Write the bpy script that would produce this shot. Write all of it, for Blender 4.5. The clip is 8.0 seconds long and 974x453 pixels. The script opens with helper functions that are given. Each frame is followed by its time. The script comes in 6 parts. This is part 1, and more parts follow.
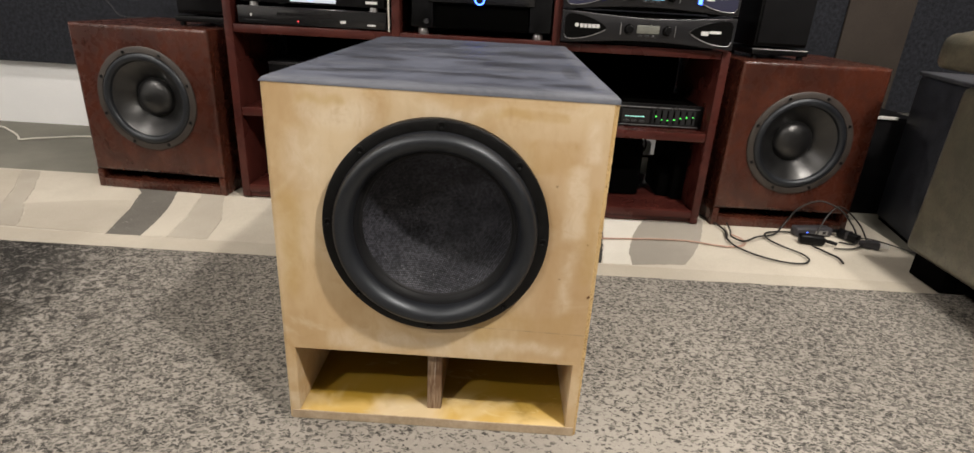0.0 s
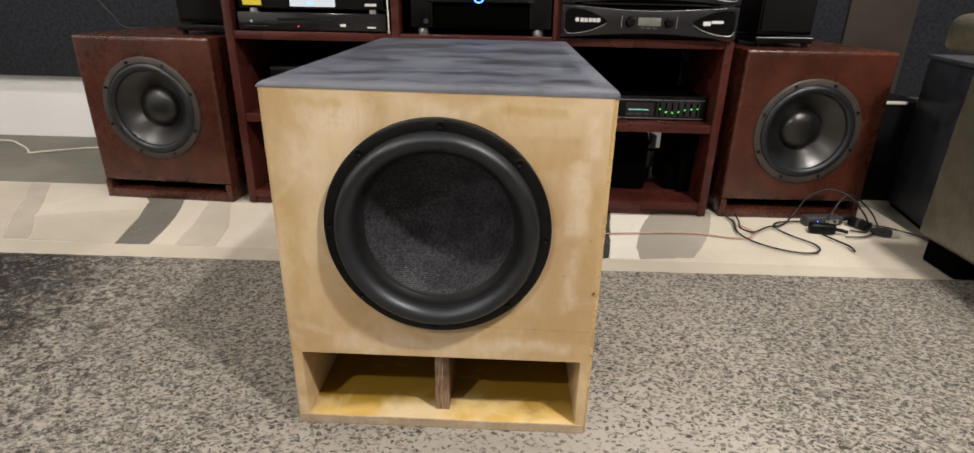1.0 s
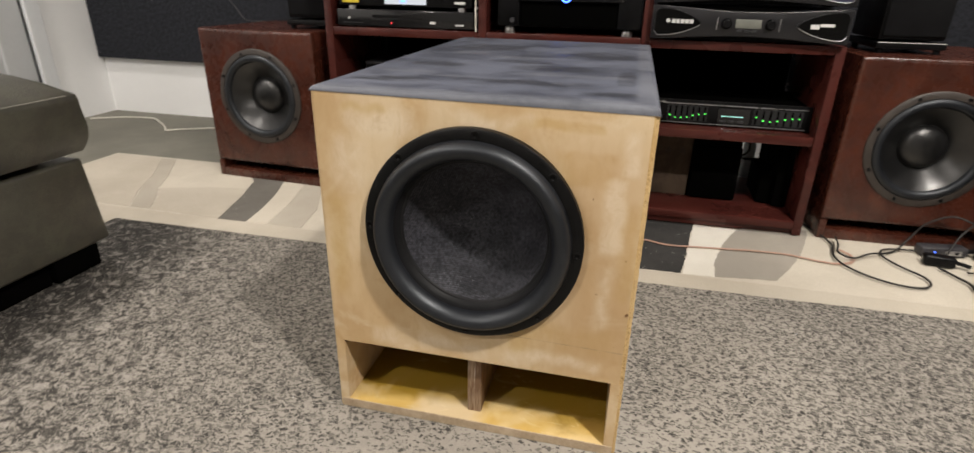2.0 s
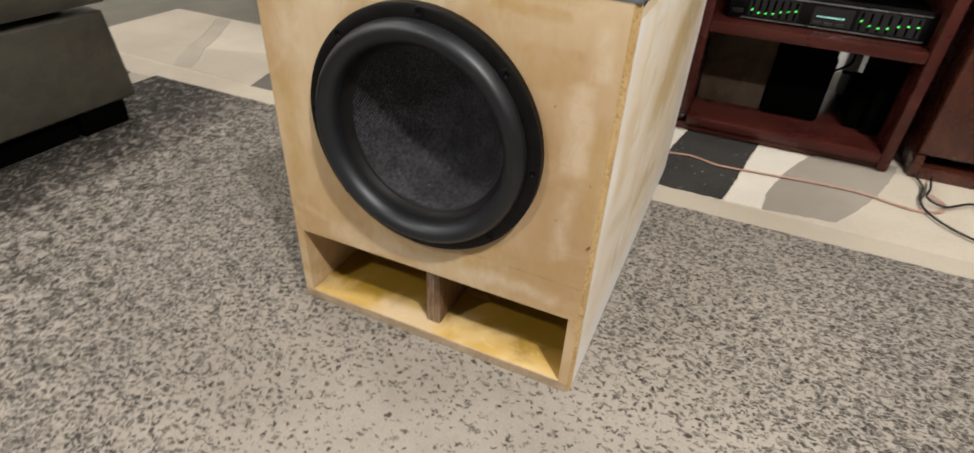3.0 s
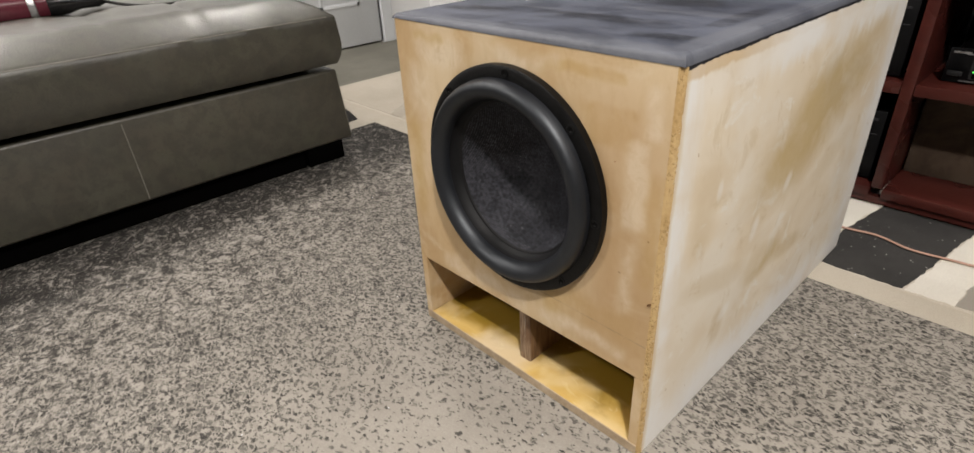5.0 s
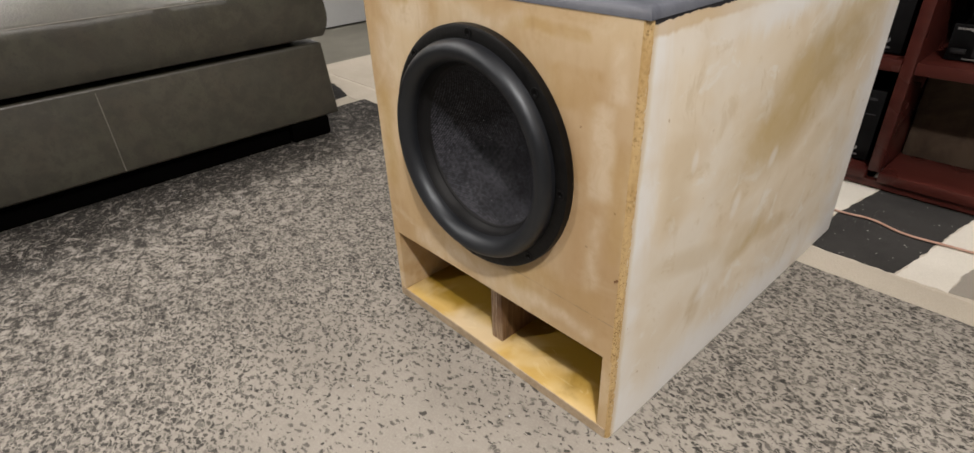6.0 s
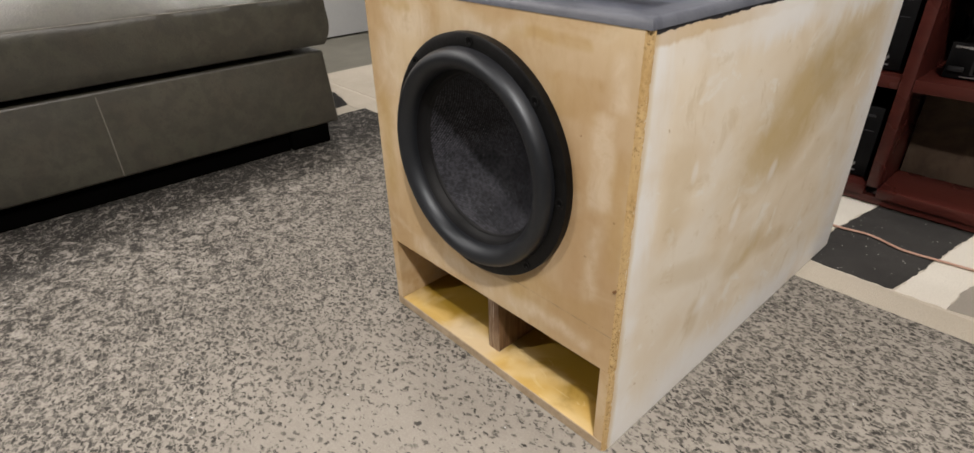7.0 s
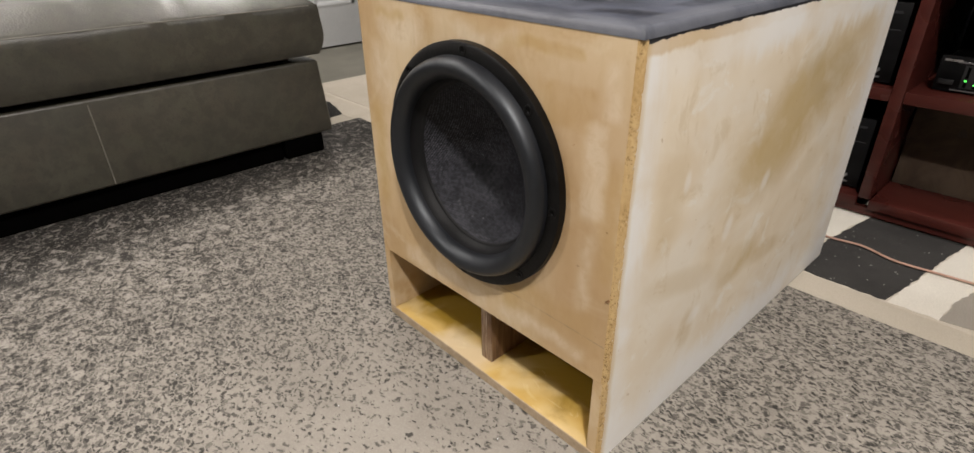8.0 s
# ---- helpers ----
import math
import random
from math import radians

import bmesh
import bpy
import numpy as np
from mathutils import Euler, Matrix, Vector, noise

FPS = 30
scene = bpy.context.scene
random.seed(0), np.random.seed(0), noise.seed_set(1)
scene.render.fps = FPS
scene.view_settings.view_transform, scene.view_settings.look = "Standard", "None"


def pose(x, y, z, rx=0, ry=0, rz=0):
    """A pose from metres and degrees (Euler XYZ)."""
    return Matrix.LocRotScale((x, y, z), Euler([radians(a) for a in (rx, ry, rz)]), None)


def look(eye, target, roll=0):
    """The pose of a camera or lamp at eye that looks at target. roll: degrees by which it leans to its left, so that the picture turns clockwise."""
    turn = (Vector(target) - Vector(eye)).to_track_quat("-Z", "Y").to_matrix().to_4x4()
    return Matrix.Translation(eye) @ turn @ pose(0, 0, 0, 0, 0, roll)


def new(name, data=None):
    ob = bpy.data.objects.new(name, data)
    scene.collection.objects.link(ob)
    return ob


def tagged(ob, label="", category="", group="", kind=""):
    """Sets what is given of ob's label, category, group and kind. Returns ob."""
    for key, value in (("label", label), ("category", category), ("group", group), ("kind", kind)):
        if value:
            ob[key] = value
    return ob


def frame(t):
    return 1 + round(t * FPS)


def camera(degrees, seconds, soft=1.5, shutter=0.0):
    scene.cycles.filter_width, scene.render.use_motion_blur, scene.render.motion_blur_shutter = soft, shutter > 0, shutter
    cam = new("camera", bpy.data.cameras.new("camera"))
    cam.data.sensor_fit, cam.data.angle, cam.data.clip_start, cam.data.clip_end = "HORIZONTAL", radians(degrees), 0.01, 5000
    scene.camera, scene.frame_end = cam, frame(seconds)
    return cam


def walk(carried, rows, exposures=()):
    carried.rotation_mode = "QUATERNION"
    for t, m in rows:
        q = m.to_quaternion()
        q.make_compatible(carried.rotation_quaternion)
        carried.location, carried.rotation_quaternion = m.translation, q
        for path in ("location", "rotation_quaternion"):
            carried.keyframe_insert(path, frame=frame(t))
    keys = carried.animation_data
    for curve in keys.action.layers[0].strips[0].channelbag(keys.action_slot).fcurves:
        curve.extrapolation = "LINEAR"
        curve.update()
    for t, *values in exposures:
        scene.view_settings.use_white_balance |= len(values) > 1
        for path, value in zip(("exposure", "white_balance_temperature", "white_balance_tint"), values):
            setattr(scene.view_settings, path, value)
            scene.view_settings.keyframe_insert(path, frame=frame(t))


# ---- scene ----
cam = camera(80.5, 8.0, soft=1.5, shutter=0.4)
PATH = [
    (0, (0.082, -0.73, 0.642), (0.051, 1.124, -0.109), 3.2),
    (0.5, (0.082, -0.729, 0.643), (0.049, 1.123, -0.111), 2.1),
    (1, (0.092, -0.725, 0.641), (0.028, 1.126, -0.116), 1.1),
    (2.3, (0.231, -0.677, 0.671), (-0.280, 1.065, -0.166), 2.5),
    (2.5, (0.262, -0.643, 0.664), (-0.278, 1.046, -0.26), 3.3),
    (3, (0.32, -0.544, 0.643), (-0.32, 0.972, -0.493), 3.1),
    (3.5, (0.365, -0.547, 0.671), (-0.509, 0.828, -0.49), 0.4),
    (4, (0.413, -0.545, 0.66), (-0.73, 0.741, -0.36), -2.2),
    (4.2, (0.435, -0.534, 0.662), (-0.757, 0.753, -0.302), -2.6),
    (5.3, (0.504, -0.477, 0.654), (-0.796, 0.675, -0.337), -2.8),
    (5.5, (0.511, -0.463, 0.637), (-0.784, 0.688, -0.362), -2.7),
    (6, (0.506, -0.443, 0.623), (-0.778, 0.706, -0.393), -2.3),
    (6.5, (0.503, -0.443, 0.621), (-0.779, 0.71, -0.393), -1.6),
    (7, (0.505, -0.443, 0.618), (-0.789, 0.726, -0.363), -1.3),
    (7.5, (0.505, -0.441, 0.615), (-0.793, 0.741, -0.343), -1.0),
    (8, (0.505, -0.44, 0.615), (-0.788, 0.754, -0.334), -0.8),
]
EXPOSURES = [(0.0, 0.05, 6780, 10), (1.2, 0.05, 6780, 10), (2.5, 0.03, 6780, 10), (3.0, -0.04, 6750, 10), (4.2, -0.04, 6600, 10), (5.5, -0.02, 6600, 10), (6.0, -0.14, 6650, 11), (7.0, -0.13, 6650, 11), (8.0, -0.12, 6650, 11)]
walk(cam, [(t, look(eye, target, roll)) for t, eye, target, roll in PATH], exposures=EXPOSURES)

import itertools

# ---------- world and lights ----------
world = bpy.data.worlds.new("world")
scene.world = world
world.use_nodes = True
world.node_tree.nodes["Background"].inputs[0].default_value = (0.75, 0.85, 1.0, 1)
world.node_tree.nodes["Background"].inputs[1].default_value = 0.004

CEILING = 2.42
DOWNLIGHTS = [  # x, y, watts
    (1.20, -0.98, 79.0),
    (-1.15, -2.00, 39.0),
    (-1.92, -0.62, 30.0),
    (1.15, -0.15, 10.0),
    (1.50, 0.85, 19.0),
    (-1.70, 0.84, 18.0),
]


# ---------- mesh helpers ----------
def merge(*pieces):
    """One bmesh out of several."""
    out = pieces[0]
    for other in pieces[1:]:
        data = bpy.data.meshes.new("tmp")
        other.to_mesh(data)
        out.from_mesh(data)
        bpy.data.meshes.remove(data)
        other.free()
    return out


def block(x0, x1, y0, y1, z0, z1, bevel=0.0, seg=2):
    bm = bmesh.new()
    bmesh.ops.create_cube(bm, size=1.0, matrix=Matrix.Translation(((x0 + x1) / 2, (y0 + y1) / 2, (z0 + z1) / 2)) @ Matrix.Diagonal((x1 - x0, y1 - y0, z1 - z0, 1)))
    if bevel:
        bmesh.ops.bevel(bm, geom=list(bm.edges), offset=bevel, segments=seg, affect="EDGES", profile=0.5, clamp_overlap=True)
    return bm


def lathe(profile, n=64, centre=(0, 0, 0), closed=False):
    """Turn (radius, proud) pairs about the y axis; proud points to -y."""
    bm = bmesh.new()
    cx, cy, cz = centre
    rings = []
    for r, h in profile:
        if r < 1e-5:
            rings.append([bm.verts.new((cx, cy - h, cz))])
        else:
            rings.append([bm.verts.new((cx + r * math.cos(a), cy - h, cz + r * math.sin(a))) for a in (2 * math.pi * i / n for i in range(n))])
    pairs = list(zip(rings, rings[1:]))
    if closed:
        pairs.append((rings[-1], rings[0]))
    for a, b in pairs:
        for i in range(n):
            j = (i + 1) % n
            vs = [a[i % len(a)], a[j % len(a)], b[j % len(b)], b[i % len(b)]]
            vs = list(dict.fromkeys(vs))
            if len(vs) > 2:
                bm.faces.new(vs)
    bmesh.ops.recalc_face_normals(bm, faces=bm.faces)
    return bm


def lathe_z(profile, n=24, centre=(0, 0, 0), closed=False):
    """Turn (radius, height) pairs about the z axis."""
    bm = lathe(profile, n, (0, 0, 0), closed)
    bmesh.ops.transform(bm, matrix=Matrix.Translation(centre) @ Matrix.Rotation(math.pi / 2, 4, "X") @ Matrix.Diagonal((1, -1, 1, 1)) @ Matrix.Diagonal((1, -1, 1, 1)), verts=bm.verts)
    bmesh.ops.rotate(bm, verts=bm.verts, cent=centre, matrix=Matrix.Rotation(math.pi, 3, "X"))
    bmesh.ops.recalc_face_normals(bm, faces=bm.faces)
    return bm


def smooth_path(points, steps=8):
    pts = [Vector(p) for p in points]
    out = []
    for i in range(len(pts) - 1):
        p0, p1, p2, p3 = pts[max(i - 1, 0)], pts[i], pts[i + 1], pts[min(i + 2, len(pts) - 1)]
        for s in range(steps):
            t = s / steps
            out.append(0.5 * ((2 * p1) + (p2 - p0) * t + (2 * p0 - 5 * p1 + 4 * p2 - p3) * t * t + (3 * p1 - p0 - 3 * p2 + p3) * t ** 3))
    out.append(pts[-1])
    return out


def tube(points, r, n=8, steps=8, flat=1.0):
    """A cord of radius r along a smooth line; flat squeezes its height."""
    path = smooth_path(points, steps)
    bm = bmesh.new()
    rings = []
    for i, p in enumerate(path):
        d = (path[min(i + 1, len(path) - 1)] - path[max(i - 1, 0)]).normalized()
        side = d.cross(Vector((0, 0, 1)))
        side = side.normalized() if side.length > 1e-4 else Vector((1, 0, 0))
        up = side.cross(d).normalized()
        rings.append([bm.verts.new(p + side * r * math.cos(a) + up * r * flat * math.sin(a)) for a in (2 * math.pi * k / n for k in range(n))])
    for a, b in zip(rings, rings[1:]):
        for i in range(n):
            bm.faces.new((a[i], a[(i + 1) % n], b[(i + 1) % n], b[i]))
    bm.faces.new(rings[0][::-1])
    bm.faces.new(rings[-1])
    bmesh.ops.recalc_face_normals(bm, faces=bm.faces)
    return bm


def prism(outline, y0, y1):
    """An outline of (x, z) pairs, given depth from y0 to y1."""
    bm = bmesh.new()
    a = [bm.verts.new((x, y0, z)) for x, z in outline]
    b = [bm.verts.new((x, y1, z)) for x, z in outline]
    n = len(outline)
    bm.faces.new(a)
    bm.faces.new(b[::-1])
    for i in range(n):
        bm.faces.new((a[i], b[i], b[(i + 1) % n], a[(i + 1) % n]))
    bmesh.ops.recalc_face_normals(bm, faces=bm.faces)
    return bm


def slab(outline, z0, z1):
    """An outline of (x, y) pairs, given height from z0 to z1."""
    bm = bmesh.new()
    a = [bm.verts.new((x, y, z0)) for x, y in outline]
    b = [bm.verts.new((x, y, z1)) for x, y in outline]
    n = len(outline)
    bm.faces.new(a[::-1])
    bm.faces.new(b)
    for i in range(n):
        bm.faces.new((a[i], a[(i + 1) % n], b[(i + 1) % n], b[i]))
    bmesh.ops.recalc_face_normals(bm, faces=bm.faces)
    return bm


def holed_plate(x0, x1, z0, z1, cx, cz, r, y0, y1, n=72, chamfer=0.0):
    """A panel with a round hole right through it."""
    bm = bmesh.new()
    angles = sorted([2 * math.pi * i / n for i in range(n)] + [math.atan2(z - cz, x - cx) % (2 * math.pi) for x in (x0, x1) for z in (z0, z1)])
    rings = {"fi": [], "fo": [], "cm": [], "ch": [], "bi": [], "bo": []}
    for a in angles:
        c, s = math.cos(a), math.sin(a)
        k = min((x1 - cx) / c if c > 1e-9 else 1e9, (x0 - cx) / c if c < -1e-9 else 1e9, (z1 - cz) / s if s > 1e-9 else 1e9, (z0 - cz) / s if s < -1e-9 else 1e9)
        rings["fi"].append(bm.verts.new((cx + r * c, y0, cz + r * s)))
        q = (k - chamfer) / k
        rings["fo"].append(bm.verts.new((cx + k * c * q, y0, cz + k * s * q)))
        m = (k - chamfer * 0.3) / k
        rings["cm"].append(bm.verts.new((cx + k * c * m, y0 + max(chamfer, 1e-4) * 0.3, cz + k * s * m)))
        rings["ch"].append(bm.verts.new((cx + k * c, y0 + max(chamfer, 1e-4), cz + k * s)))
        rings["bi"].append(bm.verts.new((cx + r * c, y1, cz + r * s)))
        rings["bo"].append(bm.verts.new((cx + k * c, y1, cz + k * s)))
    m = len(angles)
    for p, q in (("fi", "fo"), ("fo", "cm"), ("cm", "ch"), ("ch", "bo"), ("bo", "bi"), ("bi", "fi")):
        for i in range(m):
            j = (i + 1) % m
            bm.faces.new((rings[p][i], rings[p][j], rings[q][j], rings[q][i]))
    bmesh.ops.recalc_face_normals(bm, faces=bm.faces)
    return bm


def part(name, bm, material, parent=None, label="", smooth=True, angle=40):
    data = bpy.data.meshes.new(name)
    bm.to_mesh(data)
    bm.free()
    data.materials.append(material)
    if smooth:
        data.shade_smooth()
        data.set_sharp_from_angle(angle=radians(angle))
    ob = new(name, data)
    if parent is not None:
        ob.parent = parent
    if label:
        tagged(ob, label)
    return ob


def thing(name, at, label, category, group="", turn=0.0):
    ob = new(name)
    ob.empty_display_size = 0.05
    ob.location = at
    ob.rotation_euler = (0, 0, radians(turn))
    return tagged(ob, label, category, group)


def structure(name, bm, material, label, category, smooth=False):
    return tagged(part(name, bm, material, None, "", smooth), label, category, kind="structure")


# ---------- materials ----------
class Nodes:
    """A short way to write a node material."""

    def __init__(self, name):
        self.material = bpy.data.materials.new(name)
        self.material.use_nodes = True
        self.tree = self.material.node_tree
        self.shader = self.tree.nodes["Principled BSDF"]
        self.coords = self.add("ShaderNodeTexCoord").outputs["Object"]

    def add(self, kind, **values):
        node = self.tree.nodes.new(kind)
        for key, value in values.items():
            setattr(node, key, value)
        return node

    def link(self, a, b):
        self.tree.links.new(a, b)

    def put(self, socket, value):
        if isinstance(value, bpy.types.NodeSocket):
            self.link(value, socket)
        elif isinstance(value, (tuple, list)) and len(value) == 3 and socket.type == "RGBA":
            socket.default_value = (*value, 1)
        else:
            socket.default_value = value

    def math(self, op, a, b=0.0, c=0.0, clamp=False):
        node = self.add("ShaderNodeMath", operation=op, use_clamp=clamp)
        for socket, value in zip(node.inputs, (a, b, c)):
            self.put(socket, value)
        return node.outputs[0]

    def noise(self, scale, detail=3.0, rough=0.55, stretch=(1, 1, 1), distort=0.0, offset=(0, 0, 0)):
        m = self.add("ShaderNodeMapping")
        self.link(self.coords, m.inputs[0])
        m.inputs["Scale"].default_value = stretch
        m.inputs["Location"].default_value = offset
        node = self.add("ShaderNodeTexNoise")
        self.link(m.outputs[0], node.inputs["Vector"])
        node.inputs["Scale"].default_value = scale
        node.inputs["Detail"].default_value = detail
        node.inputs["Roughness"].default_value = rough
        node.inputs["Distortion"].default_value = distort
        return node.outputs[0]

    def voronoi(self, scale, feature="F1", stretch=(1, 1, 1), rand=1.0, out="Distance"):
        m = self.add("ShaderNodeMapping")
        self.link(self.coords, m.inputs[0])
        m.inputs["Scale"].default_value = stretch
        node = self.add("ShaderNodeTexVoronoi", feature=feature)
        self.link(m.outputs[0], node.inputs["Vector"])
        node.inputs["Scale"].default_value = scale
        node.inputs["Randomness"].default_value = rand
        return node.outputs[out]

    def ramp(self, value, low, high, to0=0.0, to1=1.0):
        node = self.add("ShaderNodeMapRange", interpolation_type="SMOOTHSTEP")
        self.put(node.inputs[0], value)
        for socket, v in zip(list(node.inputs)[1:5], (low, high, to0, to1)):
            self.put(socket, v)
        return node.outputs[0]

    def mix(self, factor, a, b):
        node = self.add("ShaderNodeMix", data_type="RGBA")
        self.put(node.inputs[0], factor)
        self.put(node.inputs[6], a)
        self.put(node.inputs[7], b)
        return node.outputs[2]

    def axes(self):
        node = self.add("ShaderNodeSeparateXYZ")
        self.link(self.coords, node.inputs[0])
        return node.outputs

    def bump(self, height, strength=0.3, distance=0.002):
        node = self.add("ShaderNodeBump")
        self.put(node.inputs["Height"], height)
        node.inputs["Strength"].default_value = strength
        node.inputs["Distance"].default_value = distance
        self.link(node.outputs[0], self.shader.inputs["Normal"])

    def done(self, colour, rough, metal=0.0, specular=0.5, **more):
        self.put(self.shader.inputs["Base Color"], colour)
        self.put(self.shader.inputs["Roughness"], rough)
        self.put(self.shader.inputs["Metallic"], metal)
        self.put(self.shader.inputs["Specular IOR Level"], specular)
        for key, value in more.items():
            self.put(self.shader.inputs[key.replace("_", " ")], value)
        return self.material


def surface(name, dark, light, rough, scale=8.0, grain=120.0, bump=0.15, metal=0.0, specular=0.5, stretch=(1, 1, 1), depth=0.001):
    """Two tones by a broad noise, a fine grain, and a relief."""
    n = Nodes(name)
    broad = n.noise(scale, 4, 0.6, stretch)
    fine = n.noise(grain, 2, 0.6, stretch, offset=(3.1, 1.7, 0.4))
    k = n.math("ADD", n.math("MULTIPLY", broad, 0.7), n.math("MULTIPLY", fine, 0.3))
    n.bump(fine, bump, depth)
    return n.done(n.mix(n.ramp(k, 0.3, 0.7), dark, light), n.ramp(broad, 0.3, 0.7, rough * 0.88, min(1.0, rough * 1.1)), metal, specular)


def glow(name, colour, strength):
    n = Nodes(name)
    return n.done((0.02, 0.02, 0.02), 0.4, Emission_Color=colour, Emission_Strength=strength)


def baffle_material():
    """Bare honey-coloured board with pale filler smears and rubbed brown patches."""
    n = Nodes("bare_board_with_filler")
    x, y, z = n.axes()
    jog = n.noise(26, 3, 0.6, (1, 1, 0.6), 0.4, (2, 0, 6))
    jog2 = n.noise(11, 3, 0.6, (1, 1, 0.8), 0.4, (7, 0, 2))

    def patch(cx, cz, wx, wz, soft):
        a = n.math("ADD", n.math("SUBTRACT", x, cx), n.math("MULTIPLY", n.math("SUBTRACT", jog, 0.5), 0.022))
        b = n.math("ADD", n.math("SUBTRACT", z, cz), n.math("MULTIPLY", n.math("SUBTRACT", jog2, 0.5), 0.045))
        return n.math("MULTIPLY", n.ramp(n.math("ABSOLUTE", a), wx + soft, wx - soft), n.ramp(n.math("ABSOLUTE", b), wz + soft, wz - soft))

    fibre = n.noise(90, 3, 0.6, (1, 1, 0.35))
    wash = n.noise(6, 4, 0.6, (1, 1, 0.8), 0.4)
    smear = n.noise(5.5, 4, 0.6, (1.2, 1, 0.9), 0.9, (4.2, 0, 1.4))
    stroke = n.noise(11, 4, 0.62, (0.75, 1, 1.15), 0.7, (0.7, 0, 3.1))
    dirt = n.noise(13, 4, 0.65, (0.8, 1, 1.0), 0.5, (1.0, 5.0, 0))
    cloud = n.noise(34, 4, 0.65, (1, 1, 0.8), 0.6, (3.0, 1.0, 7.0))
    c = n.mix(n.ramp(wash, 0.36, 0.64), (0.46, 0.316, 0.166), (0.54, 0.398, 0.235))
    c = n.mix(n.math("MULTIPLY", n.ramp(dirt, 0.50, 0.68), 0.50), c, (0.4, 0.25, 0.099))
    c = n.mix(n.math("MULTIPLY", n.ramp(smear, 0.44, 0.64), 0.55), c, (0.63, 0.515, 0.354))
    c = n.mix(n.math("MULTIPLY", n.ramp(stroke, 0.56, 0.70), 0.34), c, (0.66, 0.565, 0.417))
    brown = 0.0
    for spot in ((0.148, 0.446, 0.034, 0.022, 0.006), (0.105, 0.502, 0.060, 0.006, 0.004), (0.130, 0.188, 0.075, 0.026, 0.016), (0.212, 0.330, 0.010, 0.070, 0.008), (-0.150, 0.506, 0.030, 0.005, 0.005), (-0.205, 0.300, 0.012, 0.080, 0.012)):
        brown = n.math("MAXIMUM", patch(*spot), brown)
    pale = 0.0
    for spot in ((-0.130, 0.486, 0.050, 0.016, 0.014), (0.188, 0.385, 0.013, 0.050, 0.007), (0.186, 0.265, 0.006, 0.050, 0.011), (-0.178, 0.430, 0.022, 0.038, 0.016), (0.030, 0.505, 0.050, 0.008, 0.008), (0.120, 0.150, 0.070, 0.008, 0.008), (-0.070, 0.148, 0.090, 0.012, 0.012), (0.204, 0.470, 0.010, 0.030, 0.008)):
        pale = n.math("MAXIMUM", patch(*spot), pale)
    c = n.mix(n.math("MULTIPLY", brown, n.ramp(cloud, 0.3, 0.6, 0.36, 0.72)), c, (0.45, 0.305, 0.121))
    c = n.mix(n.math("MULTIPLY", patch(0.165, 0.31, 0.060, 0.18, 0.05), 0.55), c, (0.42, 0.276, 0.147))
    c = n.mix(n.math("MULTIPLY", pale, n.ramp(cloud, 0.35, 0.65, 0.22, 0.58)), c, (0.68, 0.585, 0.453))
    c = n.mix(n.math("MULTIPLY", n.ramp(cloud, 0.56, 0.72), 0.32), c, (0.4, 0.26, 0.119))
    c = n.mix(n.math("MULTIPLY", n.ramp(fibre, 0.42, 0.7), 0.12), c, (0.34, 0.21, 0.085))
    # a pencil line under the driver
    line = n.math("ABSOLUTE", n.math("SUBTRACT", n.math("ADD", z, n.math("MULTIPLY", x, 0.02)), 0.1865))
    line = n.math("MULTIPLY", n.ramp(line, 0.0011, 0.0003), n.ramp(x, -0.02, 0.03))
    c = n.mix(n.math("MULTIPLY", line, n.ramp(cloud, 0.4, 0.6, 0.15, 0.55)), c, (0.2, 0.16, 0.11))
    speck = n.ramp(n.noise(75, 2, 0.5, (1, 1, 1), 0.2, (6, 2, 1)), 0.745, 0.775)
    c = n.mix(n.math("MULTIPLY", speck, 0.6), c, (0.2, 0.12, 0.05))
    n.bump(n.math("ADD", n.math("MULTIPLY", fibre, 0.6), smear), 0.12, 0.001)
    return n.done(c, n.ramp(smear, 0.4, 0.65, 0.5, 0.75), 0.0, 0.3)


